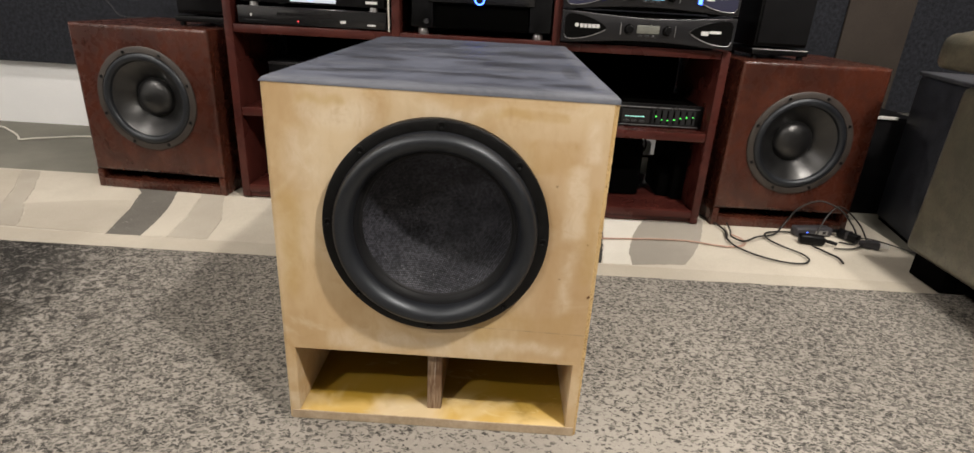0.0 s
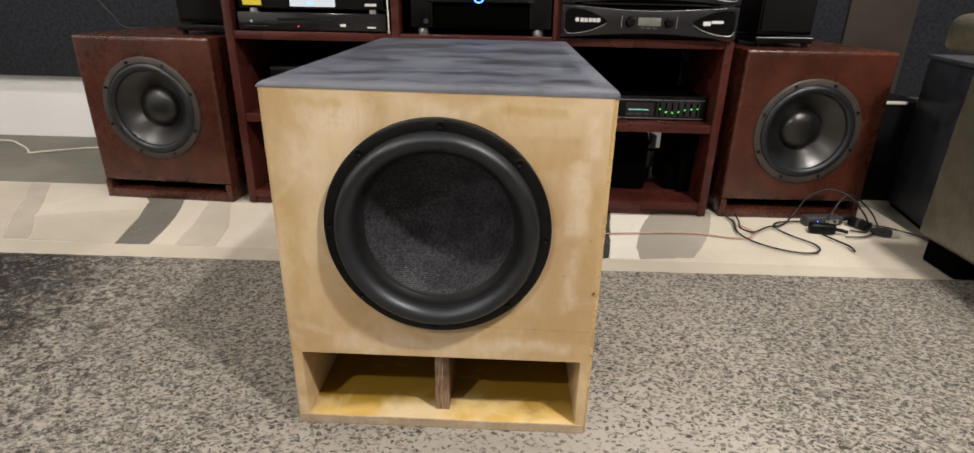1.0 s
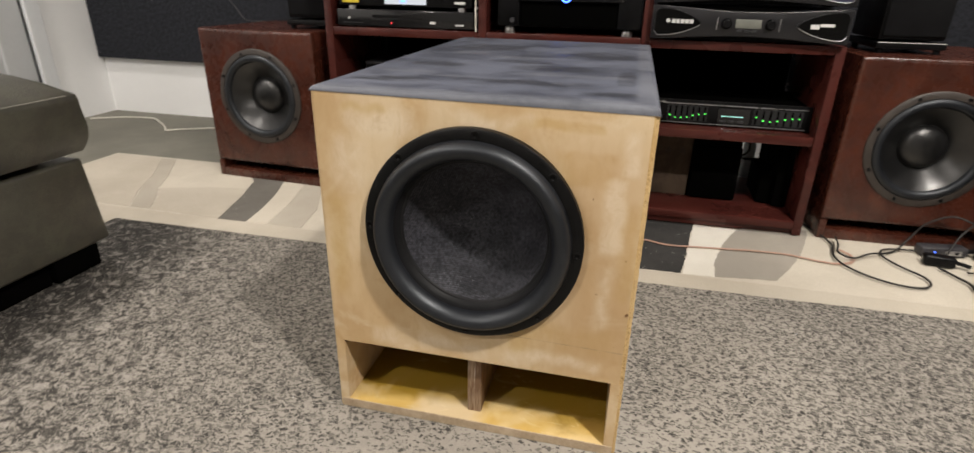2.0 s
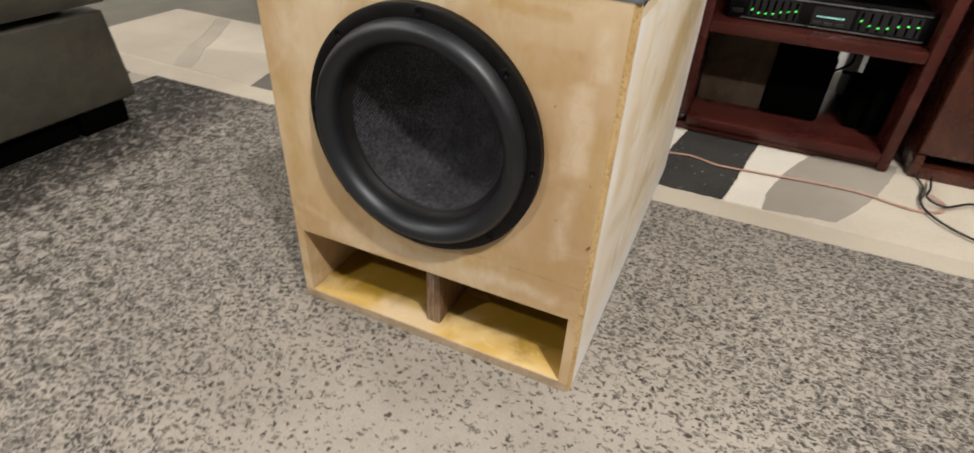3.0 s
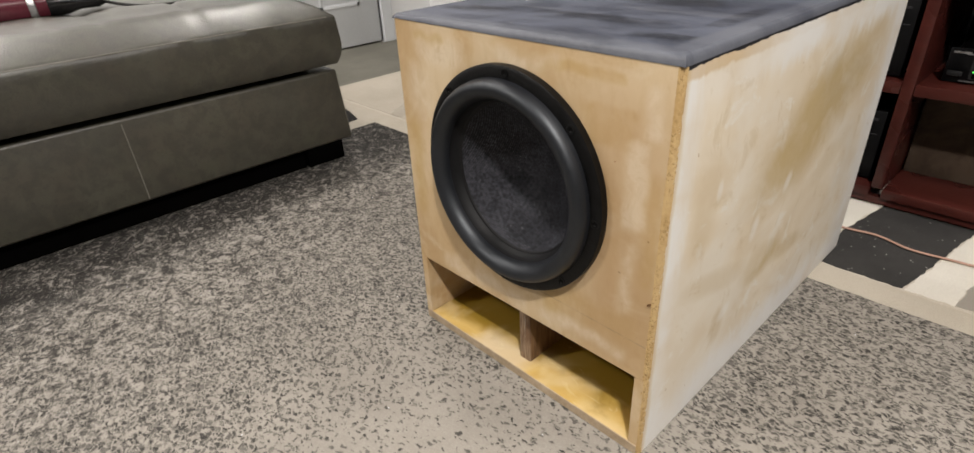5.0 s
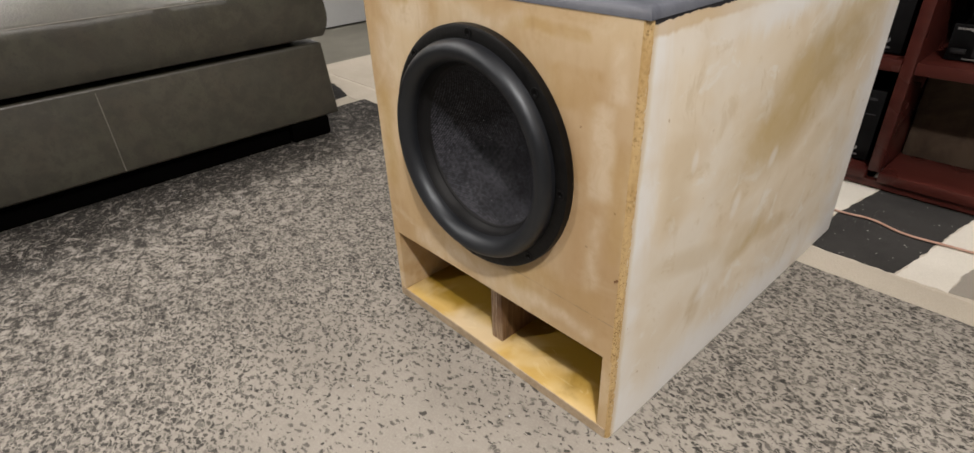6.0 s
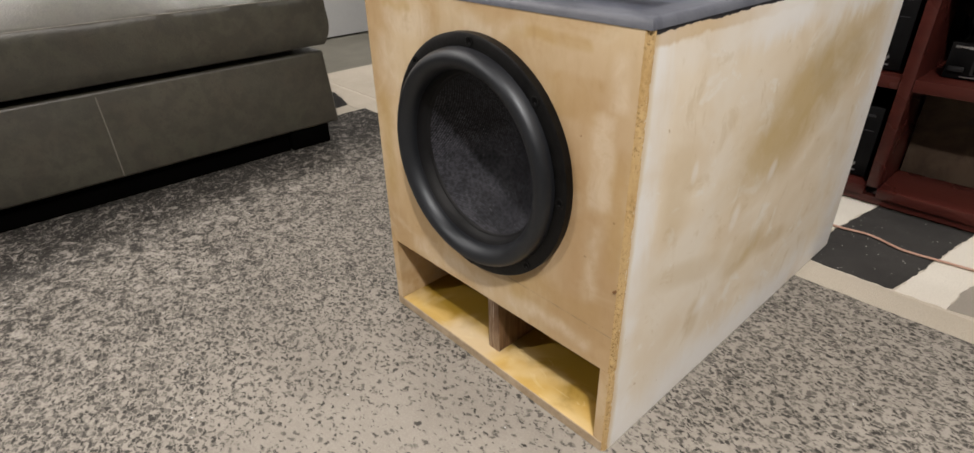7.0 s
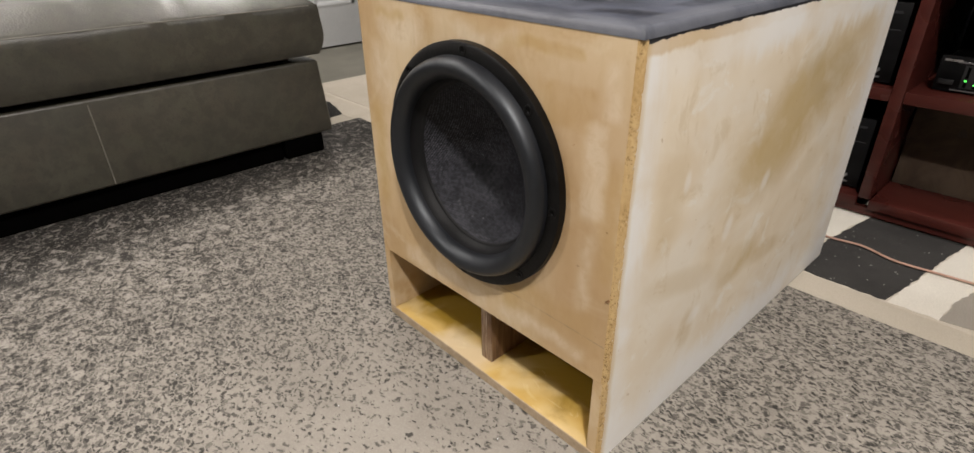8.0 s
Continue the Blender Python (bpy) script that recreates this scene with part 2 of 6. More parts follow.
def side_material():
    """Board with white primer rubbed thin, tan showing in blotches."""
    n = Nodes("rubbed_white_primer")
    x, y, z = n.axes()
    wobble = n.noise(8, 4, 0.6, (1, 0.8, 1), 0.6)
    jog = n.math("MULTIPLY", n.math("SUBTRACT", n.noise(17, 4, 0.6, (1, 1, 1), 0.5, (0, 3, 3)), 0.5), 0.8)

    def blotch(cy, cz, ly, lz, slope):
        dy = n.math("SUBTRACT", y, cy)
        dz = n.math("SUBTRACT", n.math("SUBTRACT", z, cz), n.math("MULTIPLY", dy, slope))
        d = n.math("ADD", n.math("POWER", n.math("ABSOLUTE", n.math("DIVIDE", dy, ly)), 2.0), n.math("POWER", n.math("ABSOLUTE", n.math("DIVIDE", dz, lz)), 2.0))
        return n.ramp(n.math("ADD", d, jog), 1.75, 0.0)

    streak = n.noise(9, 3, 0.55, (1, 0.75, 1.1), 0.5, (0, 2.0, 0.5))
    tan = blotch(0.435, 0.372, 0.215, 0.082, 0.31)
    for row in ((0.550, 0.400, 0.090, 0.060, 0.35, 0.9), (0.305, 0.168, 0.065, 0.030, 0.0, 0.85), (0.160, 0.205, 0.110, 0.020, -0.25, 0.38), (0.395, 0.150, 0.080, 0.018, -0.1, 0.6), (0.090, 0.335, 0.030, 0.060, 0.0, 0.35), (0.180, 0.115, 0.020, 0.030, 0.0, 0.6), (0.52, 0.27, 0.07, 0.03, 0.3, 0.3)):
        tan = n.math("MAXIMUM", tan, n.math("MULTIPLY", blotch(*row[:5]), row[5]))
    tan = n.math("MULTIPLY", tan, n.ramp(wobble, 0.30, 0.60, 0.45, 1.1), clamp=True)
    ragged = n.math("MULTIPLY", n.math("SUBTRACT", n.noise(14, 4, 0.65, (1, 1.6, 0.45), 0.3, (0, 5, 1)), 0.5), 0.07)
    front = n.ramp(n.math("ADD", y, ragged), 0.062, 0.022)
    back = n.ramp(n.math("ADD", y, ragged), 0.635, 0.715)
    foot = n.ramp(n.math("ADD", z, ragged), 0.085, 0.020)
    high = n.math("MULTIPLY", n.ramp(n.math("ADD", z, ragged), 0.462, 0.492), n.ramp(y, 0.12, 0.30, 0.35, 1.0))
    rim = n.math("MAXIMUM", n.math("MAXIMUM", front, back), n.math("MAXIMUM", foot, high))
    rim = n.math("MULTIPLY", rim, n.ramp(streak, 0.28, 0.58, 0.45, 1.0), clamp=True)
    smear = n.ramp(n.noise(5, 4, 0.6, (1, 0.8, 1.1), 0.5, (0, 7.0, 3.0)), 0.42, 0.62)
    c = n.mix(n.ramp(streak, 0.35, 0.7), (0.640, 0.542, 0.405), (0.705, 0.628, 0.510))
    c = n.mix(n.math("MULTIPLY", smear, 0.62), c, (0.69, 0.645, 0.565))
    dab = n.ramp(n.noise(15, 5, 0.65, (1, 0.9, 1.0), 0.7, (0, 1.3, 9.0)), 0.56, 0.64)
    c = n.mix(n.math("MULTIPLY", dab, 0.50), c, (0.73, 0.71, 0.66))
    ochre = n.ramp(n.noise(22, 4, 0.65, (1, 1.0, 0.8), 0.7, (0, 6.3, 2.0)), 0.56, 0.68)
    c = n.mix(n.math("MULTIPLY", ochre, 0.36), c, (0.50, 0.385, 0.215))
    c = n.mix(n.math("MULTIPLY", tan, 0.80), c, (0.450, 0.325, 0.142))
    c = n.mix(n.math("MULTIPLY", rim, 0.85), c, (0.735, 0.735, 0.725))
    near = n.ramp(n.math("ADD", y, n.math("MULTIPLY", ragged, 0.25)), 0.017, 0.007)
    c = n.mix(n.math("MULTIPLY", near, 0.75), c, (0.56, 0.445, 0.275))
    # thick dabs of filler
    fill = 0.0
    for row in ((0.197, 0.130, 0.016, 0.012, 0.2), (0.119, 0.352, 0.007, 0.014, 0.0), (0.252, 0.246, 0.012, 0.018, 0.5), (0.345, 0.285, 0.012, 0.014, 0.5)):
        fill = n.math("MAXIMUM", fill, blotch(*row))
    c = n.mix(n.math("MULTIPLY", fill, 0.4), c, (0.77, 0.765, 0.76))
    # bare wood right under the paint, then the ragged paint line
    rag = n.math("ADD", n.math("MULTIPLY", n.math("SUBTRACT", n.noise(24, 3, 0.6), 0.5), 0.012), n.math("MULTIPLY", n.math("SUBTRACT", n.noise(120, 2, 0.5), 0.5), 0.004))
    bare = n.math("MULTIPLY", n.ramp(n.math("ADD", z, n.math("MULTIPLY", ragged, 0.25)), 0.5035, 0.5085), n.ramp(y, 0.28, 0.08, 0.08, 0.60))
    c = n.mix(bare, c, (0.50, 0.345, 0.165))
    paint = n.ramp(n.math("ADD", z, rag), 0.5165, 0.5173)
    c = n.mix(paint, c, (0.018, 0.018, 0.021))
    speck = n.ramp(n.noise(70, 2, 0.5, (1, 1, 1), 0.3, (0, 4, 8)), 0.74, 0.77)
    c = n.mix(n.math("MULTIPLY", speck, 0.6), c, (0.36, 0.25, 0.12))
    n.bump(n.math("ADD", n.math("ADD", streak, n.math("MULTIPLY", dab, 0.25)), n.math("ADD", n.math("MULTIPLY", fill, 0.8), n.noise(60, 4, 0.65, (1, 1, 0.6)))), 0.20, 0.0012)
    return n.done(c, n.ramp(smear, 0.0, 1.0, 0.66, 0.5), 0.0, 0.3)


def top_material():
    """Charcoal paint brushed on from side to side: dark wet strokes, pale dry ones, a thinner rim."""
    n = Nodes("brushed_charcoal_paint")
    x, y, z = n.axes()
    streak = n.noise(11, 5, 0.68, (0.75, 1.15, 1), 0.5)
    patch = n.noise(4.5, 3, 0.6, (0.8, 1.4, 1), 0.2, (2.0, 5.5, 0))
    fine = n.noise(150, 3, 0.7, (0.75, 1, 1))
    bristle = n.noise(70, 4, 0.7, (0.32, 1.2, 1), 0.3, (1, 3, 0))
    jog = n.math("MULTIPLY", n.math("SUBTRACT", n.noise(20, 4, 0.72, (0.8, 1.1, 1), 0.5, (6, 6, 0)), 0.5), 3.0)

    def stroke(cx, cy, lx, ly, slope):
        dx = n.math("SUBTRACT", x, cx)
        dy = n.math("SUBTRACT", n.math("SUBTRACT", y, cy), n.math("MULTIPLY", dx, slope))
        d = n.math("ADD", n.math("POWER", n.math("ABSOLUTE", n.math("DIVIDE", dx, lx)), 4.0), n.math("POWER", n.math("ABSOLUTE", n.math("DIVIDE", dy, ly)), 2.0))
        return n.ramp(n.math("ADD", d, jog), 1.5, 0.2)

    k = n.math("ADD", n.math("MULTIPLY", streak, 0.6), n.math("MULTIPLY", patch, 0.4))
    c = n.mix(n.ramp(k, 0.38, 0.60), (0.038, 0.043, 0.059), (0.095, 0.105, 0.138))
    wet = 0.0
    for row in ((0.040, 0.118, 0.095, 0.022, 0.03), (-0.150, 0.088, 0.060, 0.024, 0.1), (0.060, 0.270, 0.070, 0.032, 0.1), (0.000, 0.335, 0.060, 0.022, 0.0), (0.130, 0.480, 0.065, 0.055, -0.2), (0.165, 0.062, 0.040, 0.014, 0.1), (-0.100, 0.540, 0.080, 0.055, 0.1), (0.185, 0.200, 0.014, 0.070, 0.0), (-0.130, 0.260, 0.050, 0.026, 0.0)):
        wet = n.math("MAXIMUM", stroke(*row), wet)
    c = n.mix(n.math("MULTIPLY", wet, n.ramp(bristle, 0.38, 0.62, 0.80, 0.35)), c, (0.0155, 0.016, 0.0195))
    dry = 0.0
    for row in ((-0.120, 0.440, 0.040, 0.022, 0.0), (-0.055, 0.140, 0.050, 0.006, 0.02), (0.110, 0.200, 0.075, 0.016, 0.0), (0.000, 0.390, 0.065, 0.016, 0.0), (-0.150, 0.170, 0.050, 0.014, 0.05)):
        dry = n.math("MAXIMUM", stroke(*row), dry)
    c = n.mix(n.math("MULTIPLY", dry, n.ramp(bristle, 0.35, 0.60, 0.15, 0.50)), c, (0.140, 0.144, 0.162))
    c = n.mix(n.math("MULTIPLY", n.ramp(bristle, 0.50, 0.66), 0.22), c, (0.120, 0.123, 0.142))
    c = n.mix(n.math("MULTIPLY", n.ramp(fine, 0.4, 0.7), 0.22), c, (0.125, 0.125, 0.135))
    wave = n.math("MULTIPLY", n.math("SUBTRACT", n.noise(18, 3, 0.6), 0.5), 0.016)
    rim = n.math("MAXIMUM", n.ramp(n.math("ADD", y, wave), 0.030, 0.014), n.ramp(n.math("ADD", x, wave), 0.196, 0.208))
    c = n.mix(n.math("MULTIPLY", rim, n.ramp(streak, 0.35, 0.6, 0.35, 0.80)), c, (0.124, 0.131, 0.152))
    chip = n.ramp(n.noise(130, 3, 0.6, (1, 1, 1), 0.3, (4, 4, 4)), 0.70, 0.74)
    c = n.mix(n.math("MULTIPLY", chip, 0.35), c, (0.25, 0.24, 0.23))
    n.bump(n.math("ADD", n.math("ADD", fine, streak), bristle), 0.25, 0.001)
    return n.done(c, n.ramp(k, 0.4, 0.6, 0.42, 0.60), 0.0, 0.3)


def mat_material():
    """Mat of warm grey with short dark flecks lying every way, sparser before the box, with a few painted glints."""
    n = Nodes("speckled_mat")
    x, y, z = n.axes()
    wob = n.add("ShaderNodeTexNoise")
    wob.inputs["Scale"].default_value = 85
    wob.inputs["Detail"].default_value = 2
    n.link(n.coords, wob.inputs["Vector"])
    shift = n.add("ShaderNodeVectorMath", operation="MULTIPLY_ADD")
    n.link(wob.outputs["Color"], shift.inputs[0])
    shift.inputs[1].default_value = (0.018, 0.018, 0.0)
    n.link(n.coords, shift.inputs[2])

    frayed = n.noise(135, 3, 0.65, (1, 1, 1), 0.6, (4, 9, 0))

    def flecks(scale, turn, long, size, offset):
        m = n.add("ShaderNodeMapping")
        n.link(shift.outputs[0], m.inputs[0])
        m.inputs["Location"].default_value = offset
        m.inputs["Rotation"].default_value = (0, 0, radians(turn))
        m.inputs["Scale"].default_value = (1.0, long, 1.0)
        v = n.add("ShaderNodeTexVoronoi", voronoi_dimensions="2D")
        n.link(m.outputs[0], v.inputs["Vector"])
        v.inputs["Scale"].default_value = scale
        tint = n.add("ShaderNodeSeparateColor")
        n.link(v.outputs["Color"], tint.inputs[0])
        reach = n.math("MULTIPLY", size, n.ramp(tint.outputs[0], 0.0, 1.0, 0.55, 1.35))
        there = n.ramp(n.math("SUBTRACT", tint.outputs[2], chance), 0.03, -0.03)
        ragged = n.math("ADD", v.outputs["Distance"], n.math("MULTIPLY", n.math("SUBTRACT", frayed, 0.5), 0.42))
        blob = n.ramp(n.math("SUBTRACT", ragged, reach), 0.13, -0.13)
        return n.math("MULTIPLY", blob, there), tint.outputs[1]

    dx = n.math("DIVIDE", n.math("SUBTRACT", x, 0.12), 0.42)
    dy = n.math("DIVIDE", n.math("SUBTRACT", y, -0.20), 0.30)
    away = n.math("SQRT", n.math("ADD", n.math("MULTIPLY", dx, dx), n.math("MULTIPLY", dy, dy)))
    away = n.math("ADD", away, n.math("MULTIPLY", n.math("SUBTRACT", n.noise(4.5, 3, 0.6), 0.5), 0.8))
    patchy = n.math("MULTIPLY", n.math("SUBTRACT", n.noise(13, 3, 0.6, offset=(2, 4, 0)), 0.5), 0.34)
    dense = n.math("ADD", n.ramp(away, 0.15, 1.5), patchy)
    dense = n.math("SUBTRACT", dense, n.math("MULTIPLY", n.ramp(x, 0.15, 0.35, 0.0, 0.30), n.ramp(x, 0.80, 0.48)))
    # denser flecks towards the sofa put its shadow into the mat's colour
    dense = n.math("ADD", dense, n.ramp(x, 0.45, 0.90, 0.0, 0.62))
    # shade beside the ottoman, painted as a darkening towards its edge
    ottoman_shade = n.ramp(n.math("ADD", n.math("MULTIPLY_ADD", y, 0.15, x), n.math("MULTIPLY", patchy, 0.4)), -0.72, -0.99)
    clump = n.math("MULTIPLY", n.math("SUBTRACT", n.noise(36, 3, 0.65, (1.1, 0.9, 1), 0.4, (8, 1, 0)), 0.5), n.ramp(dense, 0.2, 1.0, 0.3, 1.5))
    chance = n.math("ADD", n.math("ADD", n.ramp(dense, -0.15, 1.0, 0.10, 0.90), clump), n.math("MULTIPLY", ottoman_shade, 0.14))
    size = n.math("ADD", n.ramp(dense, 0.0, 1.2, 0.21, 0.26), n.math("MULTIPLY", ottoman_shade, 0.03))
    dark = 0.0
    for scale, turn, long, place in ((62, 25, 2.0, (0, 0, 0)), (66, 118, 1.9, (3.3, 1.7, 0)), (72, 68, 1.8, (5.7, 8.2, 0)), (108, 160, 1.6, (7.1, 4.9, 0))):
        blob, shade = flecks(scale, turn, long, size, place)
        dark = n.math("MAXIMUM", n.math("MULTIPLY", blob, n.ramp(shade, 0.0, 1.0, 0.52, 1.0)), dark)
    tone = n.noise(3.0, 3, 0.6, offset=(1, 1, 0))
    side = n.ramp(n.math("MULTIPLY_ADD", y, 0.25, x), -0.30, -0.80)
    tuft = n.noise(42, 4, 0.75, (1.0, 1.0, 1), 1.0, (5, 2, 0))
    base = n.mix(n.ramp(tone, 0.3, 0.7), (0.228, 0.209, 0.183), (0.280, 0.258, 0.227))
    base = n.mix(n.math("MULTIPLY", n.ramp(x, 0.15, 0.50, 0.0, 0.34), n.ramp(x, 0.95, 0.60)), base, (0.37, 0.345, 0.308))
    base = n.mix(n.math("MULTIPLY", n.ramp(n.noise(330, 2, 0.6), 0.4, 0.7), 0.25), base, (0.36, 0.335, 0.30))
    smudge = n.math("MULTIPLY", n.ramp(n.noise(60, 3, 0.6, offset=(2, 8, 0)), 0.48, 0.66), n.ramp(dense, 0.1, 1.1, 0.08, 0.45))
    c = n.mix(smudge, base, (0.130, 0.118, 0.102))
    c = n.mix(n.math("MULTIPLY", ottoman_shade, n.ramp(n.noise(150, 3, 0.65, offset=(1, 6, 0)), 0.60, 0.50, 0.25, 1.0)), c, (0.012, 0.0105, 0.0095))
    c = n.mix(dark, c, (0.034, 0.032, 0.029))
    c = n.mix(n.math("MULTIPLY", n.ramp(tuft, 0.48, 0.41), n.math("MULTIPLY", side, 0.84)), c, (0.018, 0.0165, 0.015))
    c = n.mix(n.math("MULTIPLY", n.ramp(tuft, 0.55, 0.61), n.math("MULTIPLY", side, 0.58)), c, (0.35, 0.326, 0.296))
    lint = n.math("MULTIPLY", n.ramp(n.voronoi(165, stretch=(1, 1.5, 1)), 0.30, 0.16), n.ramp(n.noise(70, 2, 0.6, offset=(3, 7, 0)), 0.46, 0.56))
    c = n.mix(n.math("MULTIPLY", n.math("MULTIPLY", lint, ottoman_shade), 0.55), c, (0.40, 0.385, 0.37))
    # glints painted as tiny near-white dots
    glint = n.ramp(n.voronoi(44), 0.050, 0.03)
    lucky = n.ramp(n.math("ADD", n.noise(17, 1, 0.5, offset=(9, 2, 0)), n.ramp(x, -0.5, -0.95, 0.0, 0.10)), 0.56, 0.60)
    g = n.math("MULTIPLY", glint, lucky)
    c = n.mix(g, c, (0.75, 0.78, 0.85))
    n.bump(n.math("ADD", n.math("MULTIPLY", dark, -0.6), n.noise(240, 2, 0.6)), 0.30, 0.002)
    return n.done(c, n.ramp(g, 0.0, 1.0, 0.70, 0.2), 0.0, 0.2)


def pile_material(name, dark, light, dust=0.0):
    n = Nodes(name)
    pile = n.noise(420, 2, 0.7)
    broad = n.noise(5, 4, 0.6)
    n.bump(pile, 0.6, 0.003)
    c = n.mix(n.ramp(broad, 0.3, 0.7), dark, light)
    c = n.mix(n.math("MULTIPLY", n.ramp(pile, 0.35, 0.65), 0.3), c, tuple(v * 0.62 for v in dark))
    if dust:
        lint = n.math("MULTIPLY", n.ramp(n.voronoi(95), 0.21, 0.12), n.ramp(n.noise(48, 1, 0.5, offset=(5, 5, 0)), 0.56, 0.64))
        c = n.mix(n.math("MULTIPLY", lint, dust), c, (0.6, 0.58, 0.55))
    return n.done(c, 0.95, 0.0, 0.1)


def leather_material(name, lift=1.0):
    """Grey-olive leather: fine grain, creases, mottled browner and greyer patches, scuffs."""
    n = Nodes(name)
    grain = n.voronoi(240, "F1")
    crease = n.noise(9, 4, 0.6, (1, 1, 1), 1.0)
    mottle = n.noise(26, 5, 0.7, (1, 1, 1), 0.3, (3, 1, 2))
    brown = n.noise(8, 4, 0.65, (1, 1, 1), 0.4, (7, 3, 1))
    k = n.noise(5, 5, 0.7)
    n.bump(n.math("ADD", n.math("ADD", n.math("MULTIPLY", grain, 0.8), n.math("MULTIPLY", crease, 1.2)), n.math("MULTIPLY", mottle, 0.8)), 0.36, 0.002)
    c = n.mix(n.ramp(k, 0.32, 0.68), (0.0335 * lift, 0.0318 * lift, 0.0218 * lift), (0.058 * lift, 0.0555 * lift, 0.0392 * lift))
    c = n.mix(n.math("MULTIPLY", n.ramp(brown, 0.44, 0.62), 0.38), c, (0.046 * lift, 0.0345 * lift, 0.0230 * lift))
    c = n.mix(n.math("MULTIPLY", n.ramp(n.noise(15, 4, 0.65, (1, 1, 1), 0.4, (2, 9, 4)), 0.52, 0.66), 0.5), c, (0.046 * lift, 0.0475 * lift, 0.0290 * lift))
    c = n.mix(n.math("MULTIPLY", n.ramp(mottle, 0.42, 0.60), 0.66), c, (0.024 * lift, 0.0215 * lift, 0.0155 * lift))
    worn = n.ramp(n.noise(130, 3, 0.7, (1, 1, 1), 0.0, (8, 2, 5)), 0.58, 0.68)
    c = n.mix(n.math("MULTIPLY", worn, 0.60), c, (0.016 * lift, 0.014 * lift, 0.011 * lift))
    return n.done(c, n.ramp(crease, 0.3, 0.7, 0.44, 0.56), 0.0, 0.5, Coat_Weight=1.0, Coat_Roughness=0.36)


def weave_material():
    """Woven fibre cone: fine twill rows of small pale stitches that glint here and there."""
    n = Nodes("woven_fibre_cone")
    x, y, z = n.axes()
    bend = n.math("MULTIPLY", n.math("SUBTRACT", n.noise(9, 2, 0.5), 0.5), 0.006)
    across = n.math("ADD", n.math("ADD", z, n.math("MULTIPLY", x, 0.16)), bend)
    along = n.math("SUBTRACT", x, n.math("MULTIPLY", z, 0.55))
    rows = n.math("SINE", n.math("MULTIPLY", across, 2550.0))
    stitch = n.math("SINE", n.math("MULTIPLY", along, 2150.0))
    k = n.math("MULTIPLY", n.ramp(rows, -0.6, 0.8, 0.45, 1.0), n.ramp(stitch, -0.7, 0.7, 0.35, 1.0))
    k = n.math("MULTIPLY", k, n.ramp(n.noise(260, 2, 0.7, offset=(4, 0, 4)), 0.38, 0.60, 0.35, 1.0))
    broad = n.noise(20, 3, 0.6)
    c = n.mix(k, (0.0018, 0.0018, 0.0022), n.mix(n.ramp(broad, 0.35, 0.65), (0.048, 0.049, 0.060), (0.094, 0.095, 0.115)))
    # the weave's sparkle, painted on as scattered pale dots
    glint = n.math("MULTIPLY", n.ramp(n.voronoi(330), 0.20, 0.12), n.ramp(n.noise(85, 1, 0.5, offset=(1, 7, 2)), 0.56, 0.64))
    c = n.mix(n.math("MULTIPLY", glint, k), c, (0.34, 0.34, 0.37))
    n.bump(k, 0.3, 0.0006)
    return n.done(c, n.ramp(k, 0.0, 1.0, 0.6, 0.4), 0.0, 0.18)


def edge_material():
    """Exposed board edge, honey-coloured with crumbled pits in loose clusters."""
    n = Nodes("raw_board_edge")
    pit = n.noise(260, 3, 0.7, (1, 1, 0.6))
    tone = n.noise(18, 3, 0.6, (1, 1, 0.5))
    loose = n.ramp(n.noise(11, 2, 0.5, (1, 1, 0.7), 0.0, (6, 1, 3)), 0.34, 0.54)
    hole = n.math("MULTIPLY", n.ramp(n.noise(430, 2, 0.6, (1, 1, 0.7), 0.4, (2, 2, 2)), 0.56, 0.64), loose)
    c = n.mix(n.ramp(tone, 0.35, 0.65), (0.44, 0.285, 0.120), (0.52, 0.365, 0.180))
    c = n.mix(n.math("MULTIPLY", n.ramp(pit, 0.40, 0.65), n.ramp(loose, 0.0, 1.0, 0.25, 0.7)), c, (0.60, 0.43, 0.21))
    c = n.mix(n.math("MULTIPLY", hole, 0.75), c, (0.17, 0.095, 0.035))
    n.bump(n.math("SUBTRACT", pit, n.math("MULTIPLY", hole, 1.6)), 0.6, 0.002)
    return n.done(c, 0.85, 0.0, 0.2)


